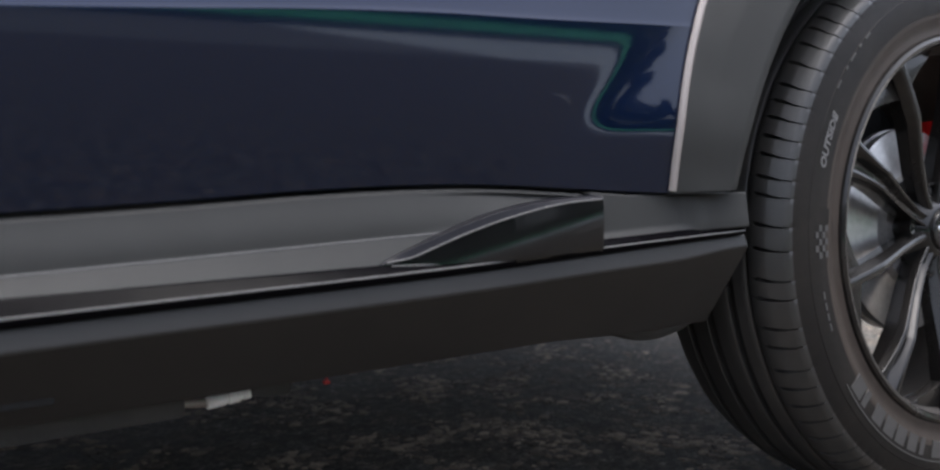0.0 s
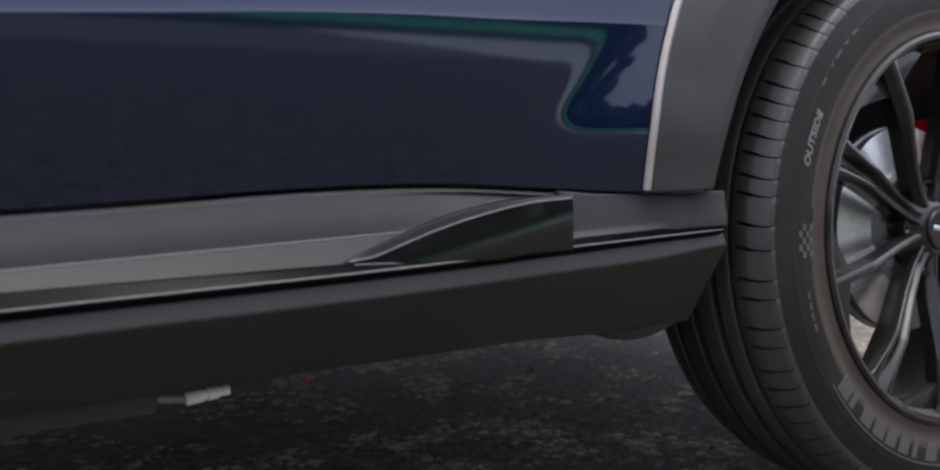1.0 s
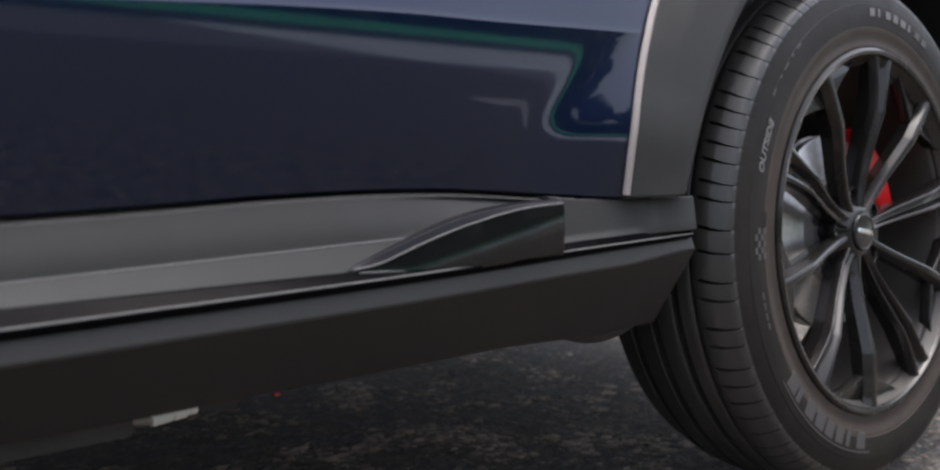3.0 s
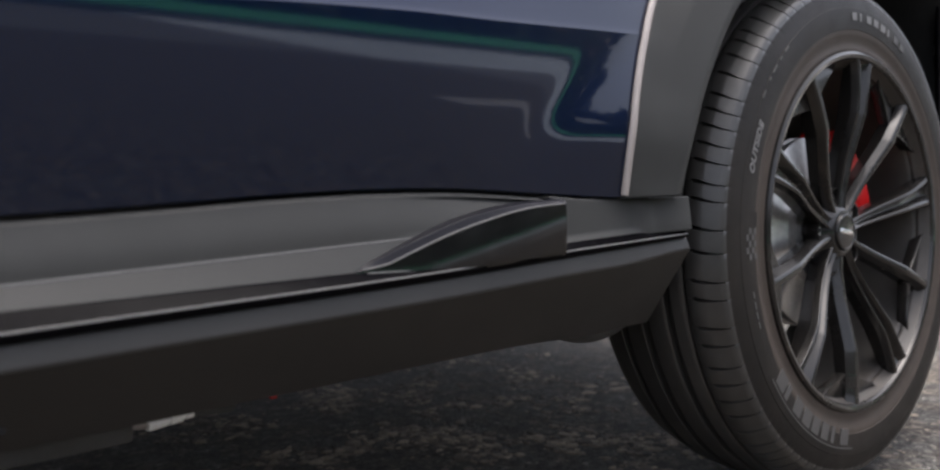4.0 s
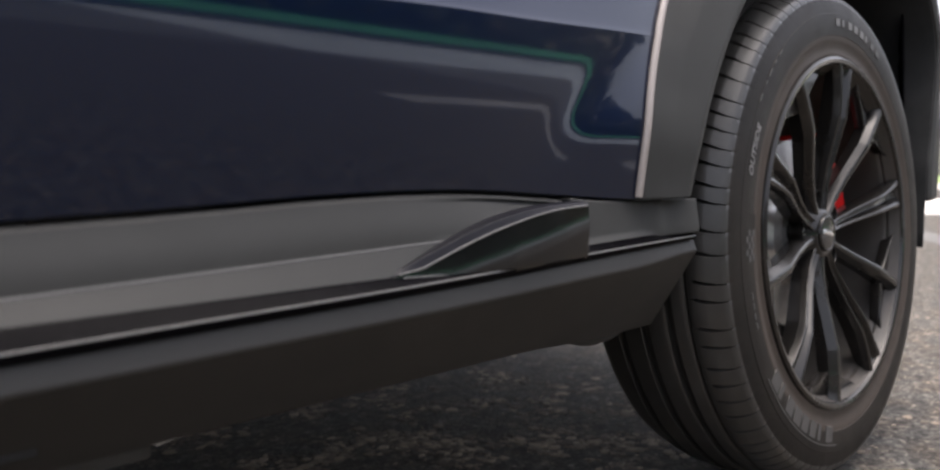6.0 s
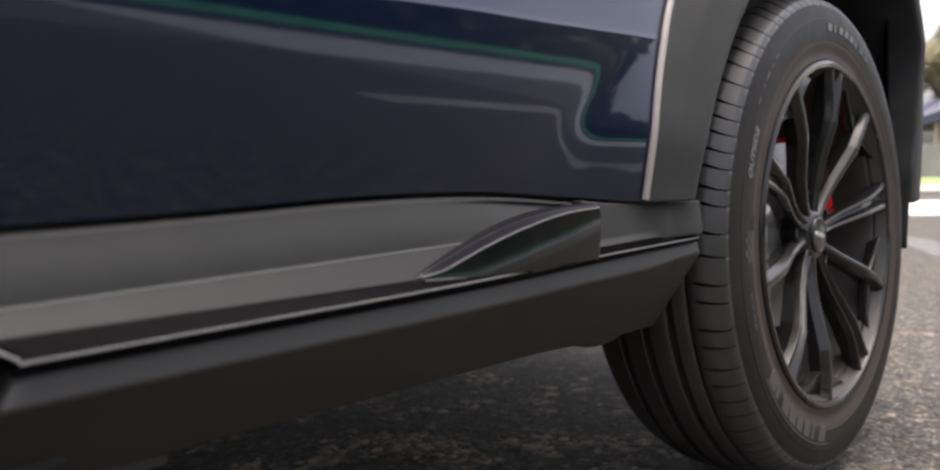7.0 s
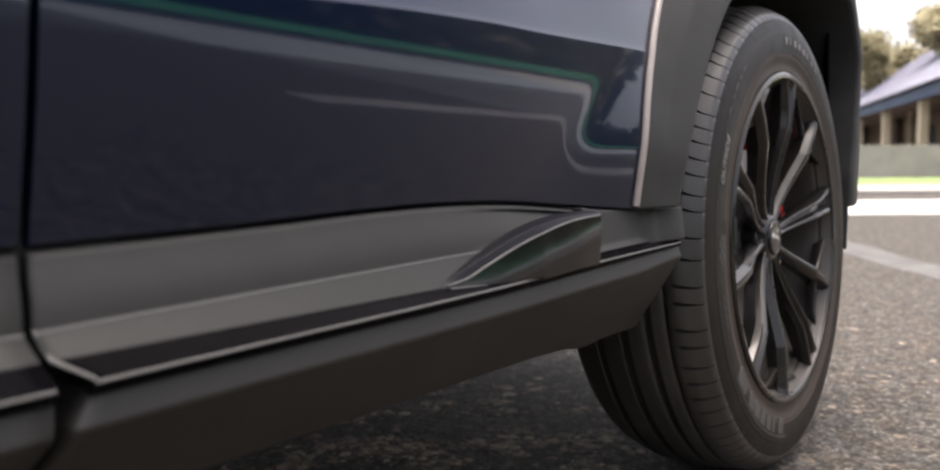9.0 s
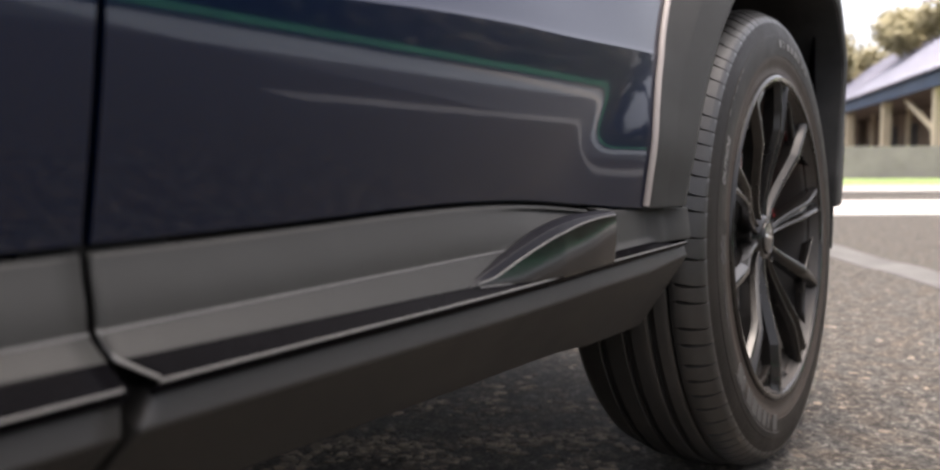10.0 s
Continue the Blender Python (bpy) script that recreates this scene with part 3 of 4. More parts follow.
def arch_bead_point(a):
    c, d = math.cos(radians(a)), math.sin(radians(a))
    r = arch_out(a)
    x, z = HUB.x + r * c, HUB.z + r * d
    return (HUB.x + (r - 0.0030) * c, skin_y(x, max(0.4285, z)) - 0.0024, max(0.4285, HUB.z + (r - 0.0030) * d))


# Added bead: the bright line of the arch edge is put into its colour.
bead([arch_bead_point(a) for a in seq(171.9, 102, 60)], 0.0040, "arch_glint", EDGE, car, "pale bead painted as the highlight along the wheel arch edge")


def build_shell():
    # quarter panel over the arch
    bm = bmesh.new()
    rows = []
    for i in range(61):
        a = 150.0 - 150.0 * i / 60
        ro = max(arch_out(a), arch_in(a) + 0.05) - 0.004
        c, s = math.cos(radians(a)), math.sin(radians(a))
        x0, z0 = HUB.x + ro * c, HUB.z + ro * s
        x1, z1 = HUB.x + (x0 - HUB.x) * 1.25, Z_TOP
        row = []
        for k in range(9):
            t = k / 8
            x, z = x0 + (x1 - x0) * t, z0 + (max(z1, z0) - z0) * t
            y = 0.612 + 0.10 * t + 0.5 * max(0.0, x - 1.52)
            row.append((x, y, z))
        rows.append(row)
    grid_into(bm, rows)
    part("quarter_panel", bm, PAINT, car, "glossy navy blue painted rear quarter panel", solid=0.003)
    # rear corner turning inwards behind the wheel
    bm = bmesh.new()
    rows = []
    for x, y in [(1.480, 0.645), (1.51, 0.66), (1.56, 0.69), (1.62, 0.75), (1.68, 0.85), (1.72, 1.0), (1.74, 1.3), (1.74, 2.1)]:
        rows.append([(x, y, 0.405), (x, y - 0.006, 0.42), (x, y - 0.006, 0.55), (x, y, 0.75), (x - 0.02, y + 0.03, 1.0)])
    grid_into(bm, rows)
    part("rear_bumper", bm, TRIM, car, "black plastic rear bumper corner", solid=0.004)
    # body closing behind the visible side
    bm = bmesh.new()
    box_into(bm, (-2.9, 0.68, 0.30), (0.60, 2.34, 0.50), 0.01)
    part("floor_pan", bm, UNDER, car, "black underbody floor pan")
    # Added unseen block: keeps far-side light off the ground under the car.
    bm = bmesh.new()
    box_into(bm, (-2.6, 1.02, 0.20), (0.9, 2.32, 0.31), 0.02)
    part("shade_block", bm, UNDER, car, "unseen black block added to keep light off the ground below")
    bm = bmesh.new()
    box_into(bm, (0.60, 0.98, 0.34), (1.70, 2.0, 0.50), 0.01)
    part("rear_floor", bm, UNDER, car, "black underbody behind the axle")
    bm = bmesh.new()
    rows = []
    for x0, x1, ya, yb, z in ((-1.9, 1.72, 0.66, 2.34, 0.985), (-1.88, 1.72, 0.67, 2.33, 1.0), (-1.8, 1.68, 0.70, 2.30, 1.05), (-1.05, 1.35, 0.86, 2.14, 1.55), (-0.9, 1.25, 0.92, 2.08, 1.62), (-0.8, 1.2, 1.0, 2.0, 1.64)):
        rows.append([(x0, ya, z), (x1, ya, z), (x1, yb, z), (x0, yb, z)])
    vs = grid_into(bm, rows, closed_v=True)
    bm.faces.new(vs[0])
    bm.faces.new(vs[-1])
    part("upper_body", bm, PAINT, car, "navy blue painted upper body", smooth=False)
    bm = bmesh.new()
    box_into(bm, (-2.9, 2.32, 0.26), (1.70, 2.36, 1.0), 0.01)
    part("far_side", bm, PAINT, car, "navy blue painted far side of the body")
    bm = bmesh.new()
    rows = []
    for x, zt, yi in ((-1.002, 1.0, 0.0), (-1.5, 1.0, 0.0), (-2.1, 0.98, 0.02), (-2.6, 0.92, 0.06), (-2.8, 0.85, 0.14), (-2.9, 0.70, 0.26)):
        ya, yb = 0.62 + yi, 2.31 - yi
        rows.append([(x, ya + 0.03, 0.28), (x, ya, 0.34), (x, ya, zt - 0.12), (x, ya + 0.05, zt - 0.02), (x, ya + 0.14, zt), (x, yb - 0.14, zt), (x, yb - 0.05, zt - 0.02), (x, yb, zt - 0.12), (x, yb, 0.34), (x, yb - 0.03, 0.28)])
    vs = grid_into(bm, rows, closed_v=True)
    bm.faces.new(vs[0])
    bm.faces.new(vs[-1][::-1])
    part("front_body", bm, PAINT, car, "navy blue painted front body")
    # wheel well liner
    bm = bmesh.new()
    rows = []
    for i in range(49):
        a = radians(187 - 194 * i / 48)
        deg = max(0.0, min(180.0, math.degrees(a)))
        front = ss(100, 150, deg)
        r = (arch_in(deg) - 0.003) * (1 - front) + max(0.44, arch_in(deg) + 0.012) * front
        row = []
        for y, rr in ((0.597 + 0.058 * front, r), (0.70, r + 0.006), (0.80, r), (0.90, r + 0.004), (0.96, r - 0.01), (0.98, r - 0.20), (0.98, 0.02)):
            row.append((HUB.x + rr * math.cos(a), y, HUB.z + rr * math.sin(a)))
        rows.append(row)
    grid_into(bm, rows)
    part("wheel_well_liner", bm, LINER, car, "black felt wheel well liner", solid=0.003)


build_shell()

bm = bmesh.new()
rows = []
for x in seq(0.575, 0.760, 24):
    zb = min(0.300, 0.2525 + 0.016 * abs((x - 0.656) / 0.066) ** 2)
    rows.append([(x, 0.690, 0.33), (x, 0.692, zb + 0.012), (x, 0.697, zb + 0.003), (x, 0.704, zb), (x, 0.79, zb), (x, 0.80, 0.33)])
grid_into(bm, rows, closed_v=True)
part("splash_shield", bm, UNDER, car, "black splash shield ahead of the wheel")

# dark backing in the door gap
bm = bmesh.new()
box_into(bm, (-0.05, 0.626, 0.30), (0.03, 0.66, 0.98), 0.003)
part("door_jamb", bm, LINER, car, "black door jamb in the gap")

# ---- the wheel ----
wheel = new("rear_wheel")
wheel.parent = car
CAMBER = 2.3                            # the wheel leans in at its top
wheel.matrix_basis = Matrix.Translation((0.003, 0.003, 0.0021)) @ Matrix.Translation((HUB.x, 0.60, HUB.z)) @ Matrix.Rotation(-radians(CAMBER), 4, "X") @ Matrix.Translation((-HUB.x, -0.60, -HUB.z))
wheel["label"] = "dark ten-spoke alloy wheel with a black tyre"
AX = (HUB.x, 0.0, HUB.z)
# spacing of the cross grooves round the tread, in degrees
PITCH = [4.2, 4.8, 5.0, 3.5, 3.4, 3.7, 3.5, 4.2, 3.3, 5.5, 4.5, 5.7, 3.6, 5.8, 3.8, 5.0, 4.1, 4.2]


def build_tyre():
    """Tread with four grooves; the shoulder blocks are cut by tapering cross grooves."""
    prof = [(0.2485, 0.592), (0.2500, 0.5885), (0.2540, 0.5868), (0.2560, 0.5868), (0.2600, 0.5880), (0.2660, 0.5872), (0.2720, 0.5852), (0.2765, 0.5838), (0.2800, 0.5838), (0.2806, 0.5832), (0.290, 0.5825), (0.300, 0.5822), (0.310, 0.5832), (0.3105, 0.5838), (0.318, 0.5852), (0.326, 0.5876), (0.3300, 0.5892), (0.3320, 0.5897), (0.3350, 0.5904), (0.3390, 0.5936), (0.3400, 0.5948), (0.3440, 0.6008), (0.3495, 0.6090), (0.3503, 0.6103), (0.3522, 0.6150), (0.3537, 0.6195), (0.3541, 0.6225), (0.3543, 0.6240), (0.3549, 0.6285)]

    def crown(y):
        return 0.3610 - 2.2 * (y - 0.692) ** 2

    edge = 0.6285
    for g, w in zip((0.6335, 0.6580, 0.6940, 0.7340), (0.0028, 0.0054, 0.0060, 0.0054)):
        for y in (edge + 0.004, (edge + g - w) / 2, g - w - 0.0008):
            if y > prof[-1][1] + 0.0003:
                prof.append((crown(y), y))
        r = crown(g)
        prof += [(r - 0.0008, g - w), (r - 0.0080, g - w + 0.0006), (r - 0.0084, g), (r - 0.0080, g + w - 0.0006), (r - 0.0008, g + w), (r, g + w + 0.0008)]
        edge = g + w
    prof += [(crown(0.757), 0.757), (crown(0.768) - 0.001, 0.768), (0.3440, 0.778), (0.336, 0.787), (0.322, 0.795), (0.300, 0.799), (0.275, 0.797), (0.252, 0.785)]
    starts, a, k = [], 135.1, 0
    while a < 135.1 + 360 - 2.5:
        starts.append(a)
        a += PITCH[k % len(PITCH)]
        k += 1
    starts.append(135.1 + 360)

    def cut(y):
        """Depth and half width, in degrees, of a cross groove at y."""
        if y < 0.5885 or y > 0.6295:
            return 0.0, 0.25
        if y > 0.6232:
            return 0.0030, 0.10
        return 0.0085 * ss(0.5885, 0.597, y), 0.13 + 0.26 * ss(0.592, 0.616, y)

    floor, count = {}, 0
    lean = radians(CAMBER)
    bm = bmesh.new()
    rows = []
    for a0, a1 in zip(starts, starts[1:]):
        for share, sunk in ((-1.0, 0), (-0.75, 1), (0.75, 1), (1.0, 0), (0.25, 2), (0.5, 2), (0.75, 2)):
            row = []
            for r, y in prof:
                depth, half = cut(y)
                a = radians((a0 + (a1 - a0) * share if sunk == 2 else a0 + half * share) - 1.1 * min(1.0, max(0.0, (y - 0.600) / 0.03)))
                rr = r - depth if sunk == 1 else r
                low = ((y - 0.60) * math.sin(lean) - 0.3606) / math.cos(lean)
                if rr * math.sin(a) < low:
                    rr = low / math.sin(a)
                row.append((HUB.x + rr * math.cos(a), y, HUB.z + rr * math.sin(a)))
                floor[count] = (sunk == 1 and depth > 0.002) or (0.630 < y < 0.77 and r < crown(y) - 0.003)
                count += 1
            rows.append(row)
    grid_into(bm, rows, closed_u=True)
    ob = part("tyre", bm, RUBBER, wheel, "black rubber tyre with a ribbed tread and a dusty brown bead")
    for m in (TREAD, RUBBER_DUSTY, GROOVE_SHADE):
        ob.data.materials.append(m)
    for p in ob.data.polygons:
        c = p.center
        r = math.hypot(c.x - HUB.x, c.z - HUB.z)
        # Groove floors take the darkened copy of the rubber.
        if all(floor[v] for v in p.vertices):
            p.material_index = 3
        elif c.y > 0.5885 and r > 0.328:
            p.material_index = 1
        elif r < 0.2803:
            p.material_index = 2
    return ob


tyre = build_tyre()


def arc_bar(r0, r1, a0, a1, y, h=0.0008, n=6):
    """A low raised patch on the sidewall."""
    bm = bmesh.new()
    rows = []
    for i in range(n + 1):
        a = radians(a0 + (a1 - a0) * i / n)
        rows.append([(HUB.x + r * math.cos(a), yy, HUB.z + r * math.sin(a)) for r, yy in ((r0, y + 0.002), (r0 + 0.0003, y - h), (r1 - 0.0003, y - h), (r1, y + 0.002))])
    vs = grid_into(bm, rows)
    bm.faces.new(vs[0])
    bm.faces.new(vs[-1][::-1])
    return bm


def side_y(r):
    return lerp_table([(0.2725, 0.5846), (0.285, 0.5828), (0.298, 0.5822), (0.310, 0.5832), (0.318, 0.5852), (0.326, 0.5880), (0.333, 0.5915)], r)


# plain raised bars where the maker's lettering is
for k, wd in enumerate((4.6, 1.8, 4.2, 4.4, 4.0, 3.8, 1.8, 4.4)):
    part("raised_bar", arc_bar(0.2740, 0.2960, -145.5 + 5.5 * k, -145.5 + 5.5 * k + wd, side_y(0.285), n=4), LETTER, wheel)
part("raised_bar", arc_bar(0.2990, 0.3015, -147.0, -100.0, side_y(0.300), n=24), LETTER, wheel)
for k, wd in enumerate((2.6, 1.2, 2.6, 2.6, 2.8, 1.2, 2.6, 2.6)):
    a0 = 94.0 - 4.2 * k
    part("raised_bar", arc_bar(0.2930, 0.3040, a0 - wd, a0, side_y(0.299), n=3), LETTER_W if k < 6 else LETTER, wheel)
for a0, wd in ((128, 2.2), (132, 1.2), (135, 2.5), (139, 1.0), (143, 2.0)):
    part("raised_bar", arc_bar(0.307, 0.310, a0, a0 + wd, side_y(0.3085), n=2), LETTER, wheel)
# chequered block
for i in range(4):
    for j in range(5):
        if (i + j) % 2 == 0:
            part("raised_bar", arc_bar(0.277 + 0.006 * i, 0.2827 + 0.006 * i, 175.5 + 1.5 * j, 176.9 + 1.5 * j, side_y(0.28 + 0.006 * i), n=2), LETTER, wheel)
part("raised_bar", arc_bar(0.277, 0.301, 171.6, 175.2, side_y(0.292) + 0.0003, 0.0004), RUBBER, wheel)
for a0 in (190.5, 193.0, 195.5, 198.0):
    part("raised_bar", arc_bar(0.291, 0.2945, a0, a0 + 1.6, side_y(0.293), n=2), LETTER, wheel)


def sidewall_word(text, a_start, a_end, r, height):
    cu = bpy.data.curves.new("word", "FONT")
    cu.body, cu.size, cu.extrude, cu.resolution_u, cu.offset, cu.shear = text, height / 0.7, 0.0004, 3, 0.0004, 0.15
    tmp = new("word", cu)
    me = bpy.data.meshes.new_from_object(tmp.evaluated_get(bpy.context.evaluated_depsgraph_get()))
    bpy.data.objects.remove(tmp)
    xs = [v.co.x for v in me.vertices]
    lo, hi = min(xs), max(xs)
    for v in me.vertices:
        a = radians(a_start + (a_end - a_start) * (v.co.x - lo) / (hi - lo))
        rr = r + v.co.y
        v.co = (HUB.x + rr * math.cos(a), side_y(rr) - 0.0005 - v.co.z, HUB.z + rr * math.sin(a))
    me.materials.append(LETTER_W)
    ob = new("sidewall_word", me)
    ob.parent = wheel
    ob["label"] = "pale raised word OUTSIDE on the sidewall"


bpy.context.view_layer.update()
sidewall_word("OUTSIDE", 162.9, 150.0, 0.2930, 0.0092)

# rim
rim = part("rim", lathe([(0.2505, 0.600), (0.2500, 0.5905), (0.2488, 0.5860), (0.2470, 0.5848), (0.2448, 0.5855), (0.2432, 0.5885), (0.2415, 0.5960), (0.2370, 0.6020), (0.2350, 0.6060)], 160, AX), WHEEL, wheel, "dark grey alloy rim", solid=0.003)
rim.data.materials.append(BARREL)
for p in rim.data.polygons:
    if p.center.y > 0.5888:
        p.material_index = 1
part("rim_barrel", lathe([(0.2352, 0.6062), (0.2330, 0.6120), (0.2300, 0.6300), (0.2280, 0.6600), (0.2240, 0.7000), (0.2220, 0.7600), (0.2300, 0.7800), (0.2400, 0.7850)], 120, AX), BARREL, wheel, "dusty inner barrel of the rim", solid=0.003)

DISH = [(0.026, 0.6130), (0.060, 0.6120), (0.100, 0.6050), (0.168, 0.5880), (0.200, 0.5860), (0.2435, 0.5852)]


def dish(r):
    return lerp_table(DISH, r)


def build_spoke(broad):
    """One spoke, pointing along +x from the hub. The broad kind carries two ridges with a trough between them."""
    bm = bmesh.new()
    rows = []
    if broad:
        table = [(0.026, 0.0095, 0.0224, 0.002), (0.060, 0.0098, 0.0252, 0.006), (0.100, 0.0120, 0.0266, 0.009), (0.140, 0.0142, 0.0280, 0.011), (0.170, 0.0158, 0.0294, 0.012), (0.190, 0.0168, 0.0287, 0.012), (0.215, 0.0205, 0.0252, 0.012), (0.232, 0.0235, 0.0210, 0.010), (0.2435, 0.0280, 0.0140, 0.004)]
    else:
        table = [(0.026, 0.0088, 0.0224, 0), (0.060, 0.0086, 0.0252, 0), (0.100, 0.0090, 0.0266, 0), (0.140, 0.0098, 0.0280, 0), (0.170, 0.0108, 0.0294, 0), (0.190, 0.0110, 0.0287, 0), (0.215, 0.0106, 0.0252, 0), (0.232, 0.0110, 0.0210, 0), (0.2435, 0.0150, 0.0140, 0)]
    cols = [[(row[0], row[c]) for row in table] for c in range(1, 4)]
    for r in [0.026 + 0.008 * i for i in range(17)] + [0.160, 0.164, 0.1665, 0.168, 0.1695, 0.172] + [0.178 + 0.0085 * i for i in range(7)] + [0.236, 0.240, 0.2435]:
        w, dep, tr = (smooth_table(c, r) for c in cols)
        y = dish(r)
        if broad:
            q = [(0, -w * 0.96, dep), (0, -w - 0.0006, 0.011), (0, -w * 0.90, 0.0012), (0, -w * 0.68, 0.0), (0, -w * 0.52, 0.0014), (0, -w * 0.18, tr), (0, w * 0.18, tr), (0, w * 0.52, 0.0014), (0, w * 0.68, 0.0), (0, w * 0.90, 0.0012), (0, w + 0.0006, 0.011), (0, w * 0.96, dep)]
        else:
            q = [(0, -w * 0.96, dep), (0, -w - 0.0006, 0.012), (0, -w * 0.46, 0.0012), (0, -w * 0.10, 0.0), (0, w * 0.28, 0.0), (0, w * 0.60, 0.0014), (0, w + 0.0006, 0.012), (0, w * 0.96, dep)]
        rows.append([(r, y + p.z, p.y) for p in rounded(q, 0.0007, 2)])
    vs = grid_into(bm, rows)
    bm.faces.new(vs[0])
    bm.faces.new(vs[-1][::-1])
    if not broad:
        # sunk webs that fill the corners between the spoke and the rim
        for side in (-1, 1):
            rows = []
            for i in range(15):
                a = 1.5 + 19.5 * i / 14
                ri = lerp_table([(1.5, 0.196), (17.0, 0.2265), (21.0, 0.2405)], a)
                c, s = math.cos(radians(a)), side * math.sin(radians(a))
                y0 = 0.5985 - 0.003 * i / 14
                rows.append([(r * c, y, r * s) for r, y in ((ri + 0.002, 0.614), (ri, y0 + 0.0030), (ri + 0.0012, y0 + 0.0004), (ri + 0.0026, y0), (max(ri + 0.004, 0.236), y0 + 0.004), (0.2432, y0 - 0.001))])
            grid_into(bm, rows if side > 0 else rows[::-1])
    bmesh.ops.recalc_face_normals(bm, faces=bm.faces)
    return bm


for broad, first in ((True, 12), (False, 48)):
    sp_mesh = None
    for k in range(5):
        if sp_mesh is None:
            ob = part("spoke", build_spoke(broad), WHEEL, wheel)
            sp_mesh = ob.data
        else:
            ob = new("spoke", sp_mesh)
            ob.parent = wheel
        ob.matrix_basis = Matrix.Translation((HUB.x, 0, HUB.z)) @ Matrix.Rotation(-radians(first + 72 * k), 4, "Y")

part("hub", lathe([(0.001, 0.660), (0.062, 0.660), (0.061, 0.634), (0.050, 0.6260), (0.040, 0.6185), (0.034, 0.6125), (0.0310, 0.6105), (0.0290, 0.6105), (0.001, 0.6120)], 48, AX), WHEEL, wheel, "dark alloy hub of the wheel")
cap = part("hub_cap", lathe([(0.027, 0.620), (0.0272, 0.6085), (0.0262, 0.6068), (0.0240, 0.6062), (0.0230, 0.6072), (0.0170, 0.6066), (0.0001, 0.6060)], 40, AX), WHEEL, wheel, "round hub cap with a plain chrome bar")
bm = bmesh.new()
box_into(bm, (-0.0195, 0.6048, -0.0034), (0.0195, 0.6072, 0.0034), 0.0012)
bar = part("chrome_bar", bm, CHROME, cap, "plain chrome bar")
bar.matrix_basis = Matrix.Translation((HUB.x, 0, HUB.z)) @ Matrix.Rotation(radians(10), 4, "Y")
nut_mesh = seat_mesh = None
for k in range(5):
    a = radians(30 + 72 * k)
    place = Matrix.Translation((HUB.x + 0.050 * math.cos(a), 0, HUB.z + 0.050 * math.sin(a)))
    if nut_mesh is None:
        bm = bmesh.new()
        rows = []
        for y, r in ((0.640, 0.0095), (0.6235, 0.0095), (0.6225, 0.0088), (0.6225, 0.0056), (0.6270, 0.0052), (0.6270, 0.0001)):
            rows.append([(r * math.cos(math.pi * i / 3), y, r * math.sin(math.pi * i / 3)) for i in range(6)])
        grid_into(bm, rows, closed_v=True)
        nut = part("lug_nut", bm, STEEL, wheel, smooth=False)
        nut_mesh = nut.data
        seat = part("lug_seat", lathe([(0.0128, 0.640), (0.0126, 0.6170), (0.0132, 0.6158), (0.0146, 0.6160), (0.0152, 0.6175), (0.0158, 0.640)], 28), WHEEL, wheel)
        seat_mesh = seat.data
    else:
        nut, seat = new("lug_nut", nut_mesh), new("lug_seat", seat_mesh)
        nut.parent = seat.parent = wheel
    nut.matrix_basis = seat.matrix_basis = place

part("brake_disc", lathe([(0.060, 0.640), (0.078, 0.641), (0.080, 0.652), (0.088, 0.6555), (0.136, 0.6555), (0.1395, 0.657), (0.1395, 0.6655), (0.135, 0.667), (0.135, 0.674), (0.1395, 0.6755), (0.1395, 0.682), (0.136, 0.684), (0.085, 0.684)], 96, AX), STEEL, wheel, "brushed steel brake disc")


def ring_block(r0, r1, y0, y1, a0, a1, n=14, bev=0.004):
    bm = bmesh.new()
    rows = []
    for i in range(n + 1):
        a = radians(a0 + (a1 - a0) * i / n)
        q = rounded([(r0, y1, 0), (r0, y0 + 0.004, 0), (r0 + 0.006, y0, 0), (r1 - 0.006, y0, 0), (r1, y0 + 0.006, 0), (r1, y1, 0)], bev, 2)
        rows.append([(HUB.x + p.x * math.cos(a), p.y, HUB.z + p.x * math.sin(a)) for p in q])
    vs = grid_into(bm, rows, closed_v=True)
    bm.faces.new(vs[0])
    bm.faces.new(vs[-1][::-1])
    return bm


caliper = part("brake_caliper", ring_block(0.116, 0.163, 0.641, 0.705, 14, 67), RED, wheel, "red painted brake caliper")
part("hub_carrier", lathe([(0.001, 0.70), (0.11, 0.70), (0.12, 0.74), (0.07, 0.80), (0.05, 0.97)], 32, AX), IRON, wheel, "dull iron hub carrier")

# pipe joint under the floor
def turned_x(pts, n=18):
    """Turns (x, r) points round a line along x."""
    return sheet([[(x, r * math.cos(2 * math.pi * i / n), r * math.sin(2 * math.pi * i / n)) for x, r in pts] for i in range(n)], closed_u=True)


joint = part("pipe_joint", turned_x([(0.0, 0.001), (0.0, 0.0055), (0.0015, 0.0065), (0.018, 0.0065), (0.0195, 0.0050), (0.021, 0.0050), (0.022, 0.0068), (0.033, 0.0068), (0.0345, 0.0050), (0.037, 0.0050), (0.0375, 0.0058), (0.044, 0.0058), (0.045, 0.001)]), WHITE_METAL, car, "bright pale metal pipe joint under the floor")
joint.matrix_basis = pose(0.1675, 0.800, 0.2368, 0, -3, 8)
feed = part("feed_pipe", turned_x([(-0.05, 0.001), (-0.05, 0.0046), (0.034, 0.0046), (0.035, 0.001)]), EDGE, car, "dull grey pipe running to the joint")
feed.matrix_basis = pose(0.136, 0.802, 0.2420, 0, 9, 0)


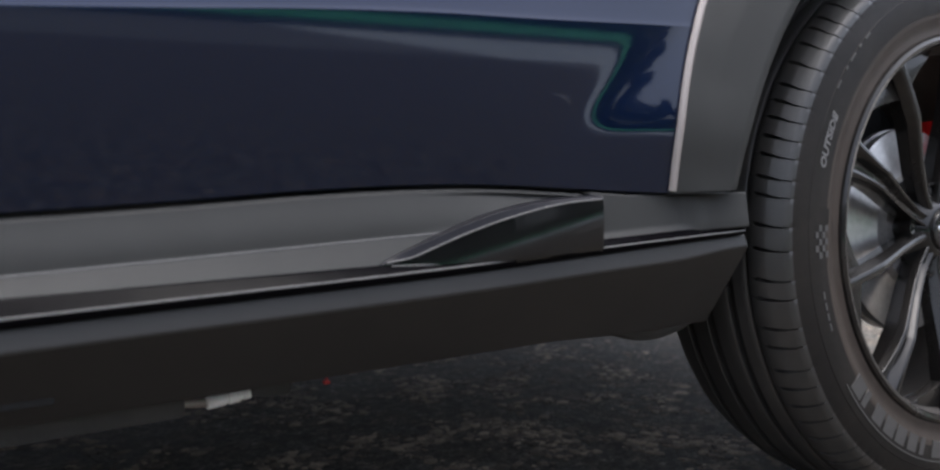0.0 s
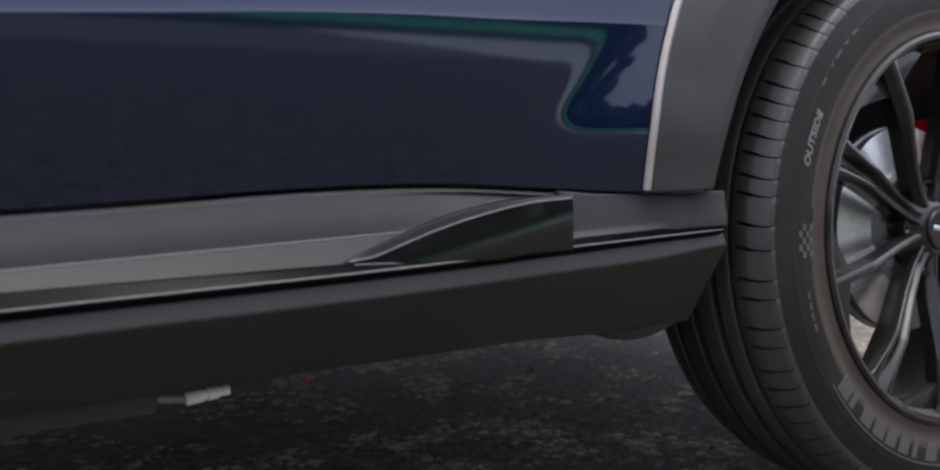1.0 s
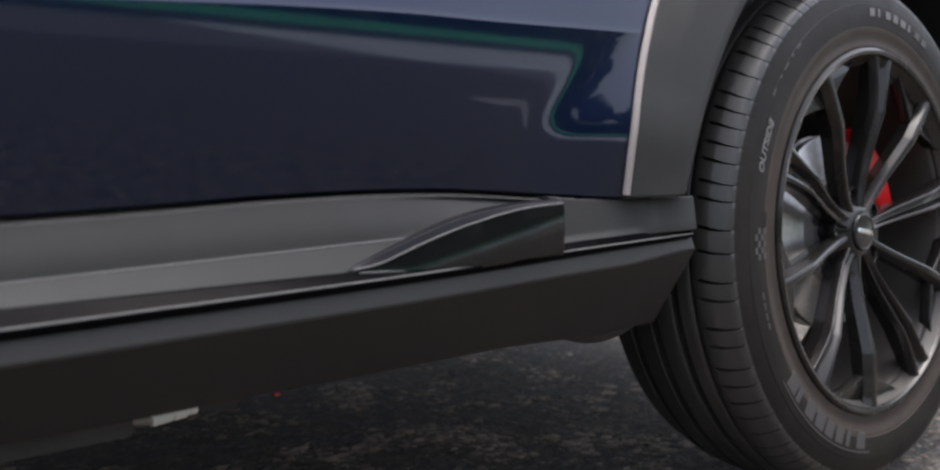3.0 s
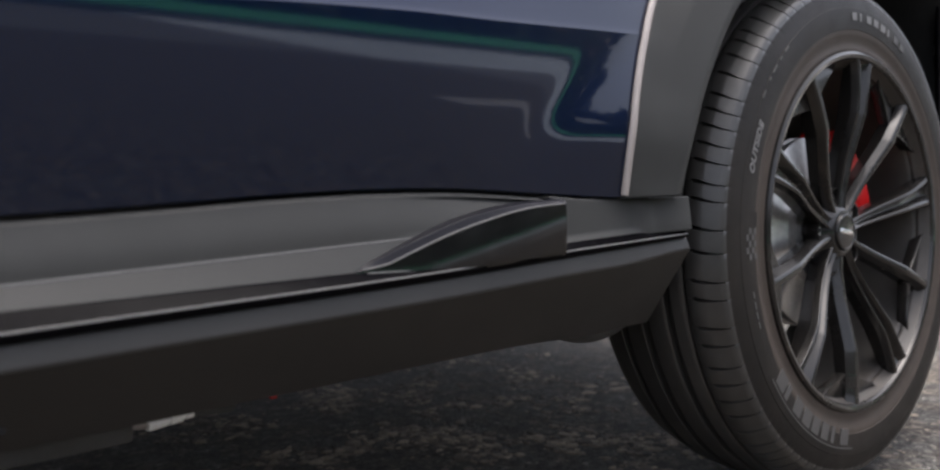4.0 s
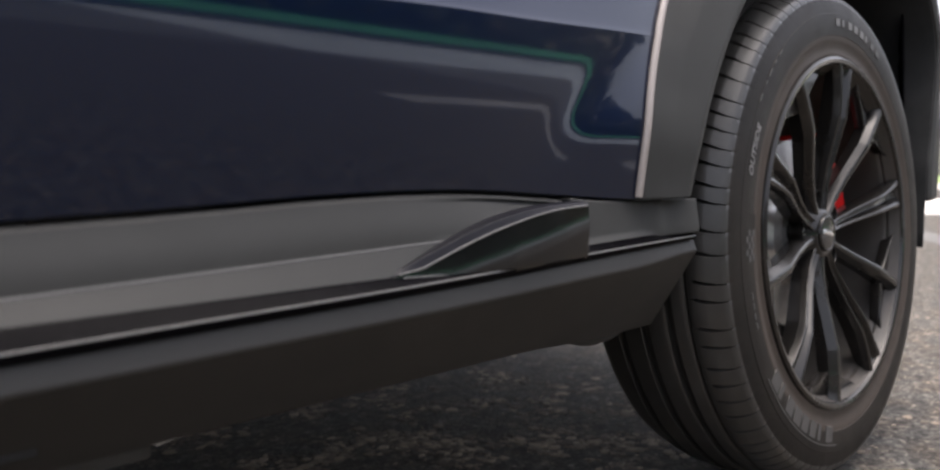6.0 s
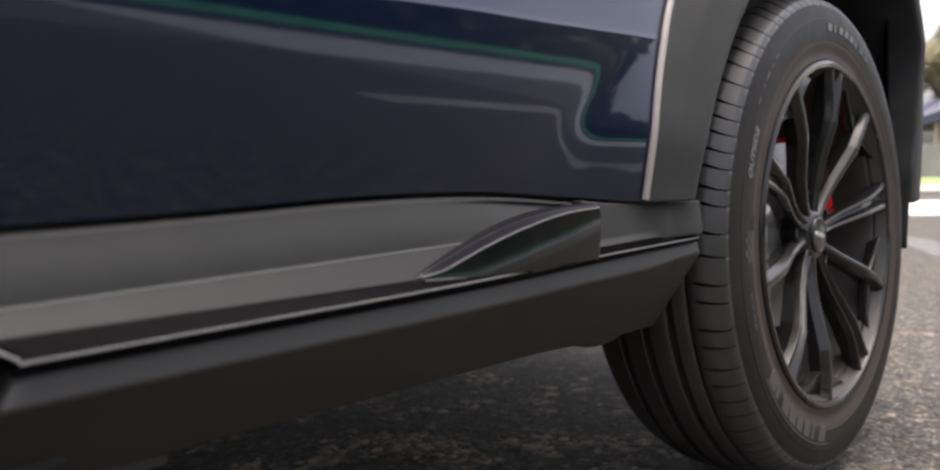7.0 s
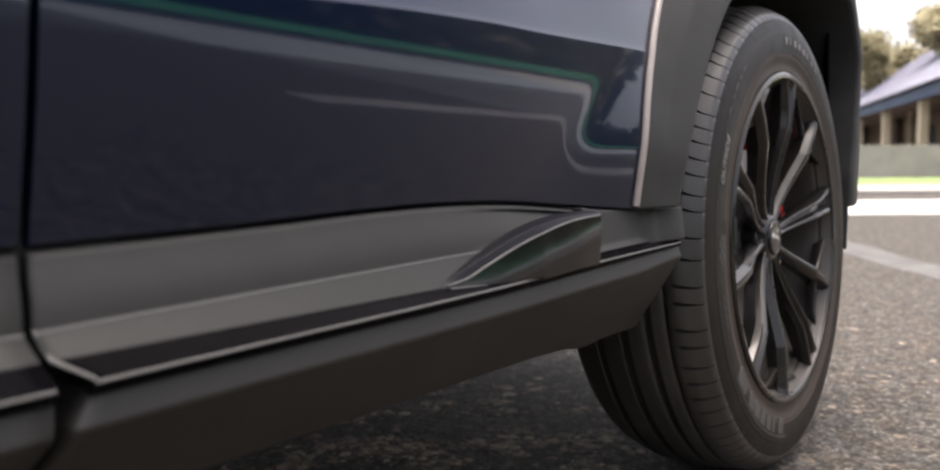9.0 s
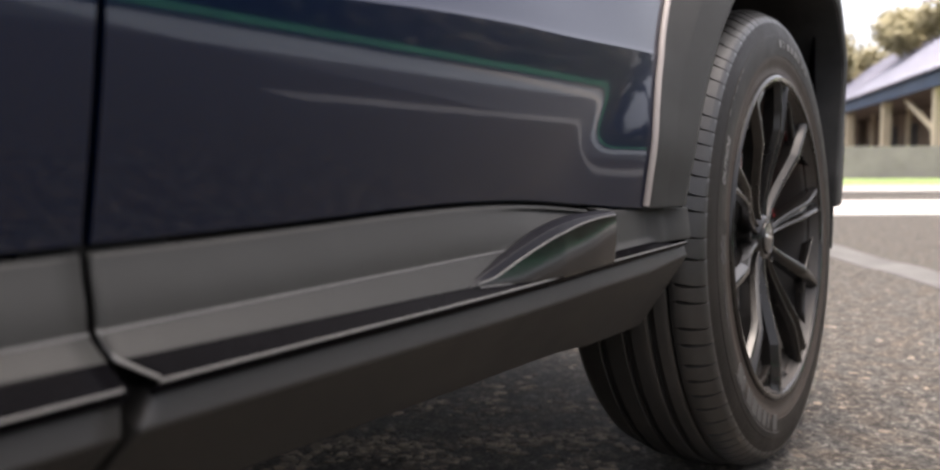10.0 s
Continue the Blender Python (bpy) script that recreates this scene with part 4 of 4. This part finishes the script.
def wedge(name, pts, y0, y1, m, label):
    bm = bmesh.new()
    prism_into(bm, [(x, y0, z) for x, z in pts], (0, 0, 0), (0, y1 - y0, 0))
    bmesh.ops.recalc_face_normals(bm, faces=bm.faces)
    part(name, bm, m, car, label, smooth=False)


wedge("pipe_bracket", [(0.213, 0.2370), (0.222, 0.2340), (0.246, 0.2320), (0.251, 0.2350), (0.254, 0.2480), (0.213, 0.2490)], 0.800, 0.815, UNDER, "black bracket beside the pipe joint")
wedge("floor_flange", [(0.205, 0.2455), (0.255, 0.2440), (0.290, 0.2430), (0.308, 0.2440), (0.328, 0.2560), (0.350, 0.2640), (0.350, 0.30), (0.205, 0.30)], 0.812, 0.830, UNDER, "black flange along the floor")
bm = bmesh.new()
box_into(bm, (-0.9, 0.72, 0.2485), (0.1335, 1.0, 0.31), 0.004)
part("underbody_shield", bm, UNDER, car, "black plastic shield under the floor")

bm = bmesh.new()
box_into(bm, (0.287, 0.797, 0.2370), (0.2940, 0.803, 0.2405), 0.001)
box_into(bm, (0.2895, 0.798, 0.2400), (0.2915, 0.802, 0.2440), 0.0005)
part("red_clip", bm, RED, car, "small red plastic clip under the floor")

# ---- the far side of the yard ----
E10, AHEAD, SIDE = Vector((-0.229, 0.24, 0)), Vector((0.810, 0.586, 0)), Vector((0.586, -0.810, 0))


def yard(depth, right, z=0.0):
    return E10 + AHEAD * depth + SIDE * right + Vector((0, 0, z))


def yard_box(name, d0, d1, s0, s1, z0, z1, m, label="", cat="", kind="structure", parent=None):
    bm = bmesh.new()
    prism_into(bm, [yard(d0, s0, z0), yard(d0, s1, z0), yard(d1, s1, z0), yard(d1, s0, z0)], (0, 0, 0), (0, 0, z1 - z0))
    bmesh.ops.recalc_face_normals(bm, faces=bm.faces)
    ob = part(name, bm, m, parent, smooth=False)
    if parent is None:
        tagged(ob, label, cat, kind=kind)
    return ob


yard_box("wall_yard", 31.5, 31.9, -10, 45, -0.05, 1.26, CONC, "low grey concrete wall across the yard", "wall")
yard_box("verge", 18.8, 31.5, -12, 45, -0.05, 0.03, GRASS, "strip of bright green grass before the wall", "grass")
yard_box("pavement", 7.9, 11.2, 1.5, 45, -0.05, 0.012, PALE, "pale concrete strip across the yard", "concrete")
yard_box("kerb", 14.0, 18.8, -12, 45, -0.05, 0.05, KERB, "pale concrete kerb beside the grass", "kerb")

bm = bmesh.new()
rows = []
for i in range(41):
    c = Vector((2.6 + 0.16 * i, 0.02 + 0.0945 * i + 0.02 * math.sin(i * 0.7)))
    n = Vector((-0.508, 0.861))
    h = 0.12 + 0.03 * noise.noise(Vector((i * 0.6, 9.0, 0)))
    rows.append([(c.x + n.x * k * h, c.y + n.y * k * h, z) for k, z in ((-1.0, -0.004), (-0.97, 0.0012), (0.0, 0.0016), (0.97, 0.0012), (1.0, -0.004))])
grid_into(bm, rows)
tagged(part("line_marking", bm, WORN, smooth=False), "worn pale painted line on the asphalt", "road marking", kind="structure")

house = tagged(new("pavilion"), "long low building with blue fascia and cream columns", "building")
EA, EB = yard(50, 23), yard(32.6, 18.95)
EDIR = (EB - EA).normalized()
EIN = Vector((-EDIR.y, EDIR.x, 0))
if EIN.dot(SIDE) < 0:
    EIN = -EIN
ELEN = (EB - EA).length


def hp(s, d, z):
    return EA + EDIR * s + EIN * d + Vector((0, 0, z))


def house_prism(name, s0, s1, d0, d1, z0, z1, m, label=""):
    bm = bmesh.new()
    prism_into(bm, [hp(s0, d0, z0), hp(s1, d0, z0), hp(s1, d1, z0), hp(s0, d1, z0)], (0, 0, 0), (0, 0, z1 - z0))
    bmesh.ops.recalc_face_normals(bm, faces=bm.faces)
    return part(name, bm, m, house, label, smooth=False)


house_prism("fascia", -44, ELEN, -0.05, 0.12, 3.80, 4.42, BLUE, "blue fascia board")
bm = bmesh.new()
prism_into(bm, [hp(-44.3, -0.3, 4.42), hp(ELEN, -0.3, 4.42), hp(ELEN, 5.2, 8.5), hp(-44.3, 5.2, 8.5)], (0, 0, 0), (0, 0, 0.08))
bmesh.ops.recalc_face_normals(bm, faces=bm.faces)
roof = part("roof", bm, ROOF, house, "pale metal sheet roof", smooth=False)
for k in range(56):
    s = -44 + k * (ELEN + 44) / 56
    bm = bmesh.new()
    prism_into(bm, [hp(s, -0.3, 4.50), hp(s + 0.05, -0.3, 4.50), hp(s + 0.05, 5.2, 8.58), hp(s, 5.2, 8.58)], (0, 0, 0), (0, 0, 0.05))
    part("roof_rib", bm, ROOF, roof, smooth=False)
house_prism("back_wall", -44, ELEN, 4.6, 4.8, 0, 7.6, BACK, "shaded brown back wall")
house_prism("floor_slab", -44, ELEN, 0.1, 4.6, -0.05, 1.0, CONC, "concrete floor slab")
house_prism("ceiling_panel", -44, ELEN, 0.15, 4.6, 4.0, 4.1, BACK, "shaded ceiling panel")
for s in (-18, -9.6, -1.3, 7.0, 15.3):
    house_prism("column", s, s + 0.42, 0.2, 0.62, 0.9, 3.80, CREAM, "cream painted column")
for s in (-5.5, 2.6, 10.9, 14.2):
    house_prism("post", s, s + 0.20, 2.6, 2.8, 0.9, 4.0, CREAM, "slim cream post under the roof")
for s in (-9, -4.5, 0.2, 4.0, 8.0, 11.5, 15.5):
    house_prism("window", s, s + 2.2, 4.55, 4.6, 1.6, 3.2, UNDER, "dark window in the back wall")
bm = bmesh.new()
prism_into(bm, [hp(10.4, 0.4, 3.6), hp(10.6, 0.4, 3.7), hp(15.6, 0.4, 1.9), hp(15.5, 0.4, 1.7)], (0, 0, 0), tuple(EIN * 0.15))
part("brace", bm, CREAM, house, "cream diagonal brace", smooth=False)


def build_tree(base, height, width, seed, leaves=1600, leaf=0.22, foliage=LEAF, label="broad leafy dark green tree behind the hedge", group="trees behind the hedge"):
    rng = random.Random(seed)
    tree = tagged(new("tree"), label, "tree", group=group)
    tree.location = base
    bm = bmesh.new()

    def limb(p, q, r0, r1):
        p, q = Vector(p), Vector(q)
        d = (q - p).normalized()
        a = d.orthogonal().normalized()
        b = d.cross(a)
        rows = []
        for k in range(5):
            t = k / 4
            c = p.lerp(q, t) + a * math.sin(t * 3.1) * 0.04 * (q - p).length
            r = r0 + (r1 - r0) * t
            rows.append([c + (a * math.cos(x) + b * math.sin(x)) * r for x in (i * math.pi / 4 for i in range(8))])
        grid_into(bm, rows, closed_v=True)
    limb((0, 0, -0.1), (0.1, 0, height * 0.5), width * 0.045, width * 0.03)
    tips = []
    for k in range(7):
        a = k * 0.9 + rng.random()
        q = (width * 0.33 * math.cos(a), width * 0.33 * math.sin(a), height * rng.uniform(0.6, 0.85))
        limb((0.05, 0, height * rng.uniform(0.3, 0.5)), q, width * 0.02, width * 0.008)
        tips.append(Vector(q))
    part("trunk", bm, BARK, tree)
    clumps = [t + Vector((rng.uniform(-1, 1), rng.uniform(-1, 1), rng.uniform(-0.5, 1))) * width * 0.16 for t in tips for _ in range(3)]
    verts, faces = [], []
    for _ in range(leaves):
        c = rng.choice(clumps)
        d = Vector((rng.gauss(0, 1), rng.gauss(0, 1), rng.gauss(0, 0.8)))
        p = c + d.normalized() * width * 0.15 * rng.random() ** 0.4
        u = Vector((rng.gauss(0, 1), rng.gauss(0, 1), rng.gauss(0, 1))).normalized() * leaf * rng.uniform(0.6, 1.3)
        v = u.orthogonal().normalized() * u.length * 0.55
        k = len(verts)
        verts += [p - u, p + v, p + u, p - v]
        faces.append((k, k + 1, k + 2, k + 3))
    me = bpy.data.meshes.new("crown")
    me.from_pydata([tuple(v) for v in verts], [], faces)
    me.materials.append(foliage)
    ob = new("crown", me)
    ob.parent = tree
    return tree


FAR, FAR_GROUP = "broad pale olive tree behind the long low building", "trees behind the building"
build_tree(yard(62, 29.8), 10.4, 8.0, 1, 6500, 0.24, LEAF_PALE, FAR, FAR_GROUP)
build_tree(yard(48, 27.6), 10.6, 7.0, 2, 6500, 0.22, LEAF_PALE, FAR, FAR_GROUP)
build_tree(yard(75, 33), 10.2, 10.0, 3, 6500, 0.26, LEAF_PALE, FAR, FAR_GROUP)

# ---- what stands behind the camera and shows in the paint ----
def strip(name, y0, y1, z1, m, label, cat):
    bm = bmesh.new()
    box_into(bm, (-45, y0, -0.05), (45, y1, z1))
    tagged(part(name, bm, m, smooth=False), label, cat, kind="structure")


strip("road_opposite", -16.0, -6.6, 0.004, LANE, "grey concrete lane along the opposite side", "road")
strip("kerb_opposite", -16.2, -16.0, 0.22, LANE, "grey concrete kerb along the opposite verge", "kerb")


def slab(name, x0, y0, y1, z1, m, label):
    bm = bmesh.new()
    box_into(bm, (x0, y0, -0.05), (45, y1, z1))
    tagged(part(name, bm, m, smooth=False), label, "concrete", kind="structure")


slab("forecourt", 5.2, -15.98, -6.6, 0.010, FORECOURT, "pale concrete forecourt across the lane")
slab("apron", 5.2, -6.58, -2.6, 0.007, APRON, "grey concrete apron beside the forecourt")
slab("gutter", 2.8, -2.58, -2.22, 0.009, GUTTER, "pale concrete gutter along the apron")
bm = sheet([[(x, y, z + 0.03 * noise.noise(Vector((x * 0.7, y, 0)))) for y, z in ((-16.2, -0.1), (-16.2, 0.26), (-16.5, 0.33), (-16.8, 0.42), (-17.1, 0.50), (-17.4, 0.52), (-17.4, -0.1))] for x in range(-45, 46)])
tagged(part("verge_opposite", bm, GRASS_COOL, smooth=False), "bank of green grass along the opposite side", "grass", kind="structure")
for k in range(10):
    build_tree((-29 + 6.2 * k, -21.0 - (k % 3), 0.0), 4.3 + (k % 4) * 0.4, 5.6, 20 + k, 2600, 0.26)
for k in range(4):
    build_tree((33 + 6.5 * k, -20.0 - 1.5 * (k % 2), 0.0), 7.6 + 0.9 * (k % 3), 6.6, 40 + k, 2600, 0.30)


def build_hedge(x0, x1, count, seed, foliage, label):
    """A dense screen of leaves behind the grass bank."""
    rng = random.Random(seed)
    verts, faces = [], []
    for _ in range(count):
        x = rng.uniform(x0, x1)
        top = 2.5 + 0.6 * noise.noise(Vector((x * 0.25, 3.0, 0))) + 0.35 * noise.noise(Vector((x * 0.9, 7.0, 0)))
        p = Vector((x, -18.4 + rng.gauss(0, 0.35), top * rng.random() ** 0.8))
        u = Vector((rng.gauss(0, 1), rng.gauss(0, 1), rng.gauss(0, 1))).normalized() * rng.uniform(0.2, 0.42)
        v = u.orthogonal().normalized() * u.length * 0.6
        k = len(verts)
        verts += [p - u, p + v, p + u, p - v]
        faces.append((k, k + 1, k + 2, k + 3))
    me = bpy.data.meshes.new("hedge")
    me.from_pydata([tuple(v) for v in verts], [], faces)
    me.materials.append(foliage)
    tagged(new("hedge", me), label, "hedge", kind="stuff")


build_hedge(-45, 19, 18500, 77, LEAF, "dense dark green hedge behind the grass bank")
build_hedge(19, 60, 11800, 78, LEAF_DRY, "dry brownish hedge behind the grass bank")
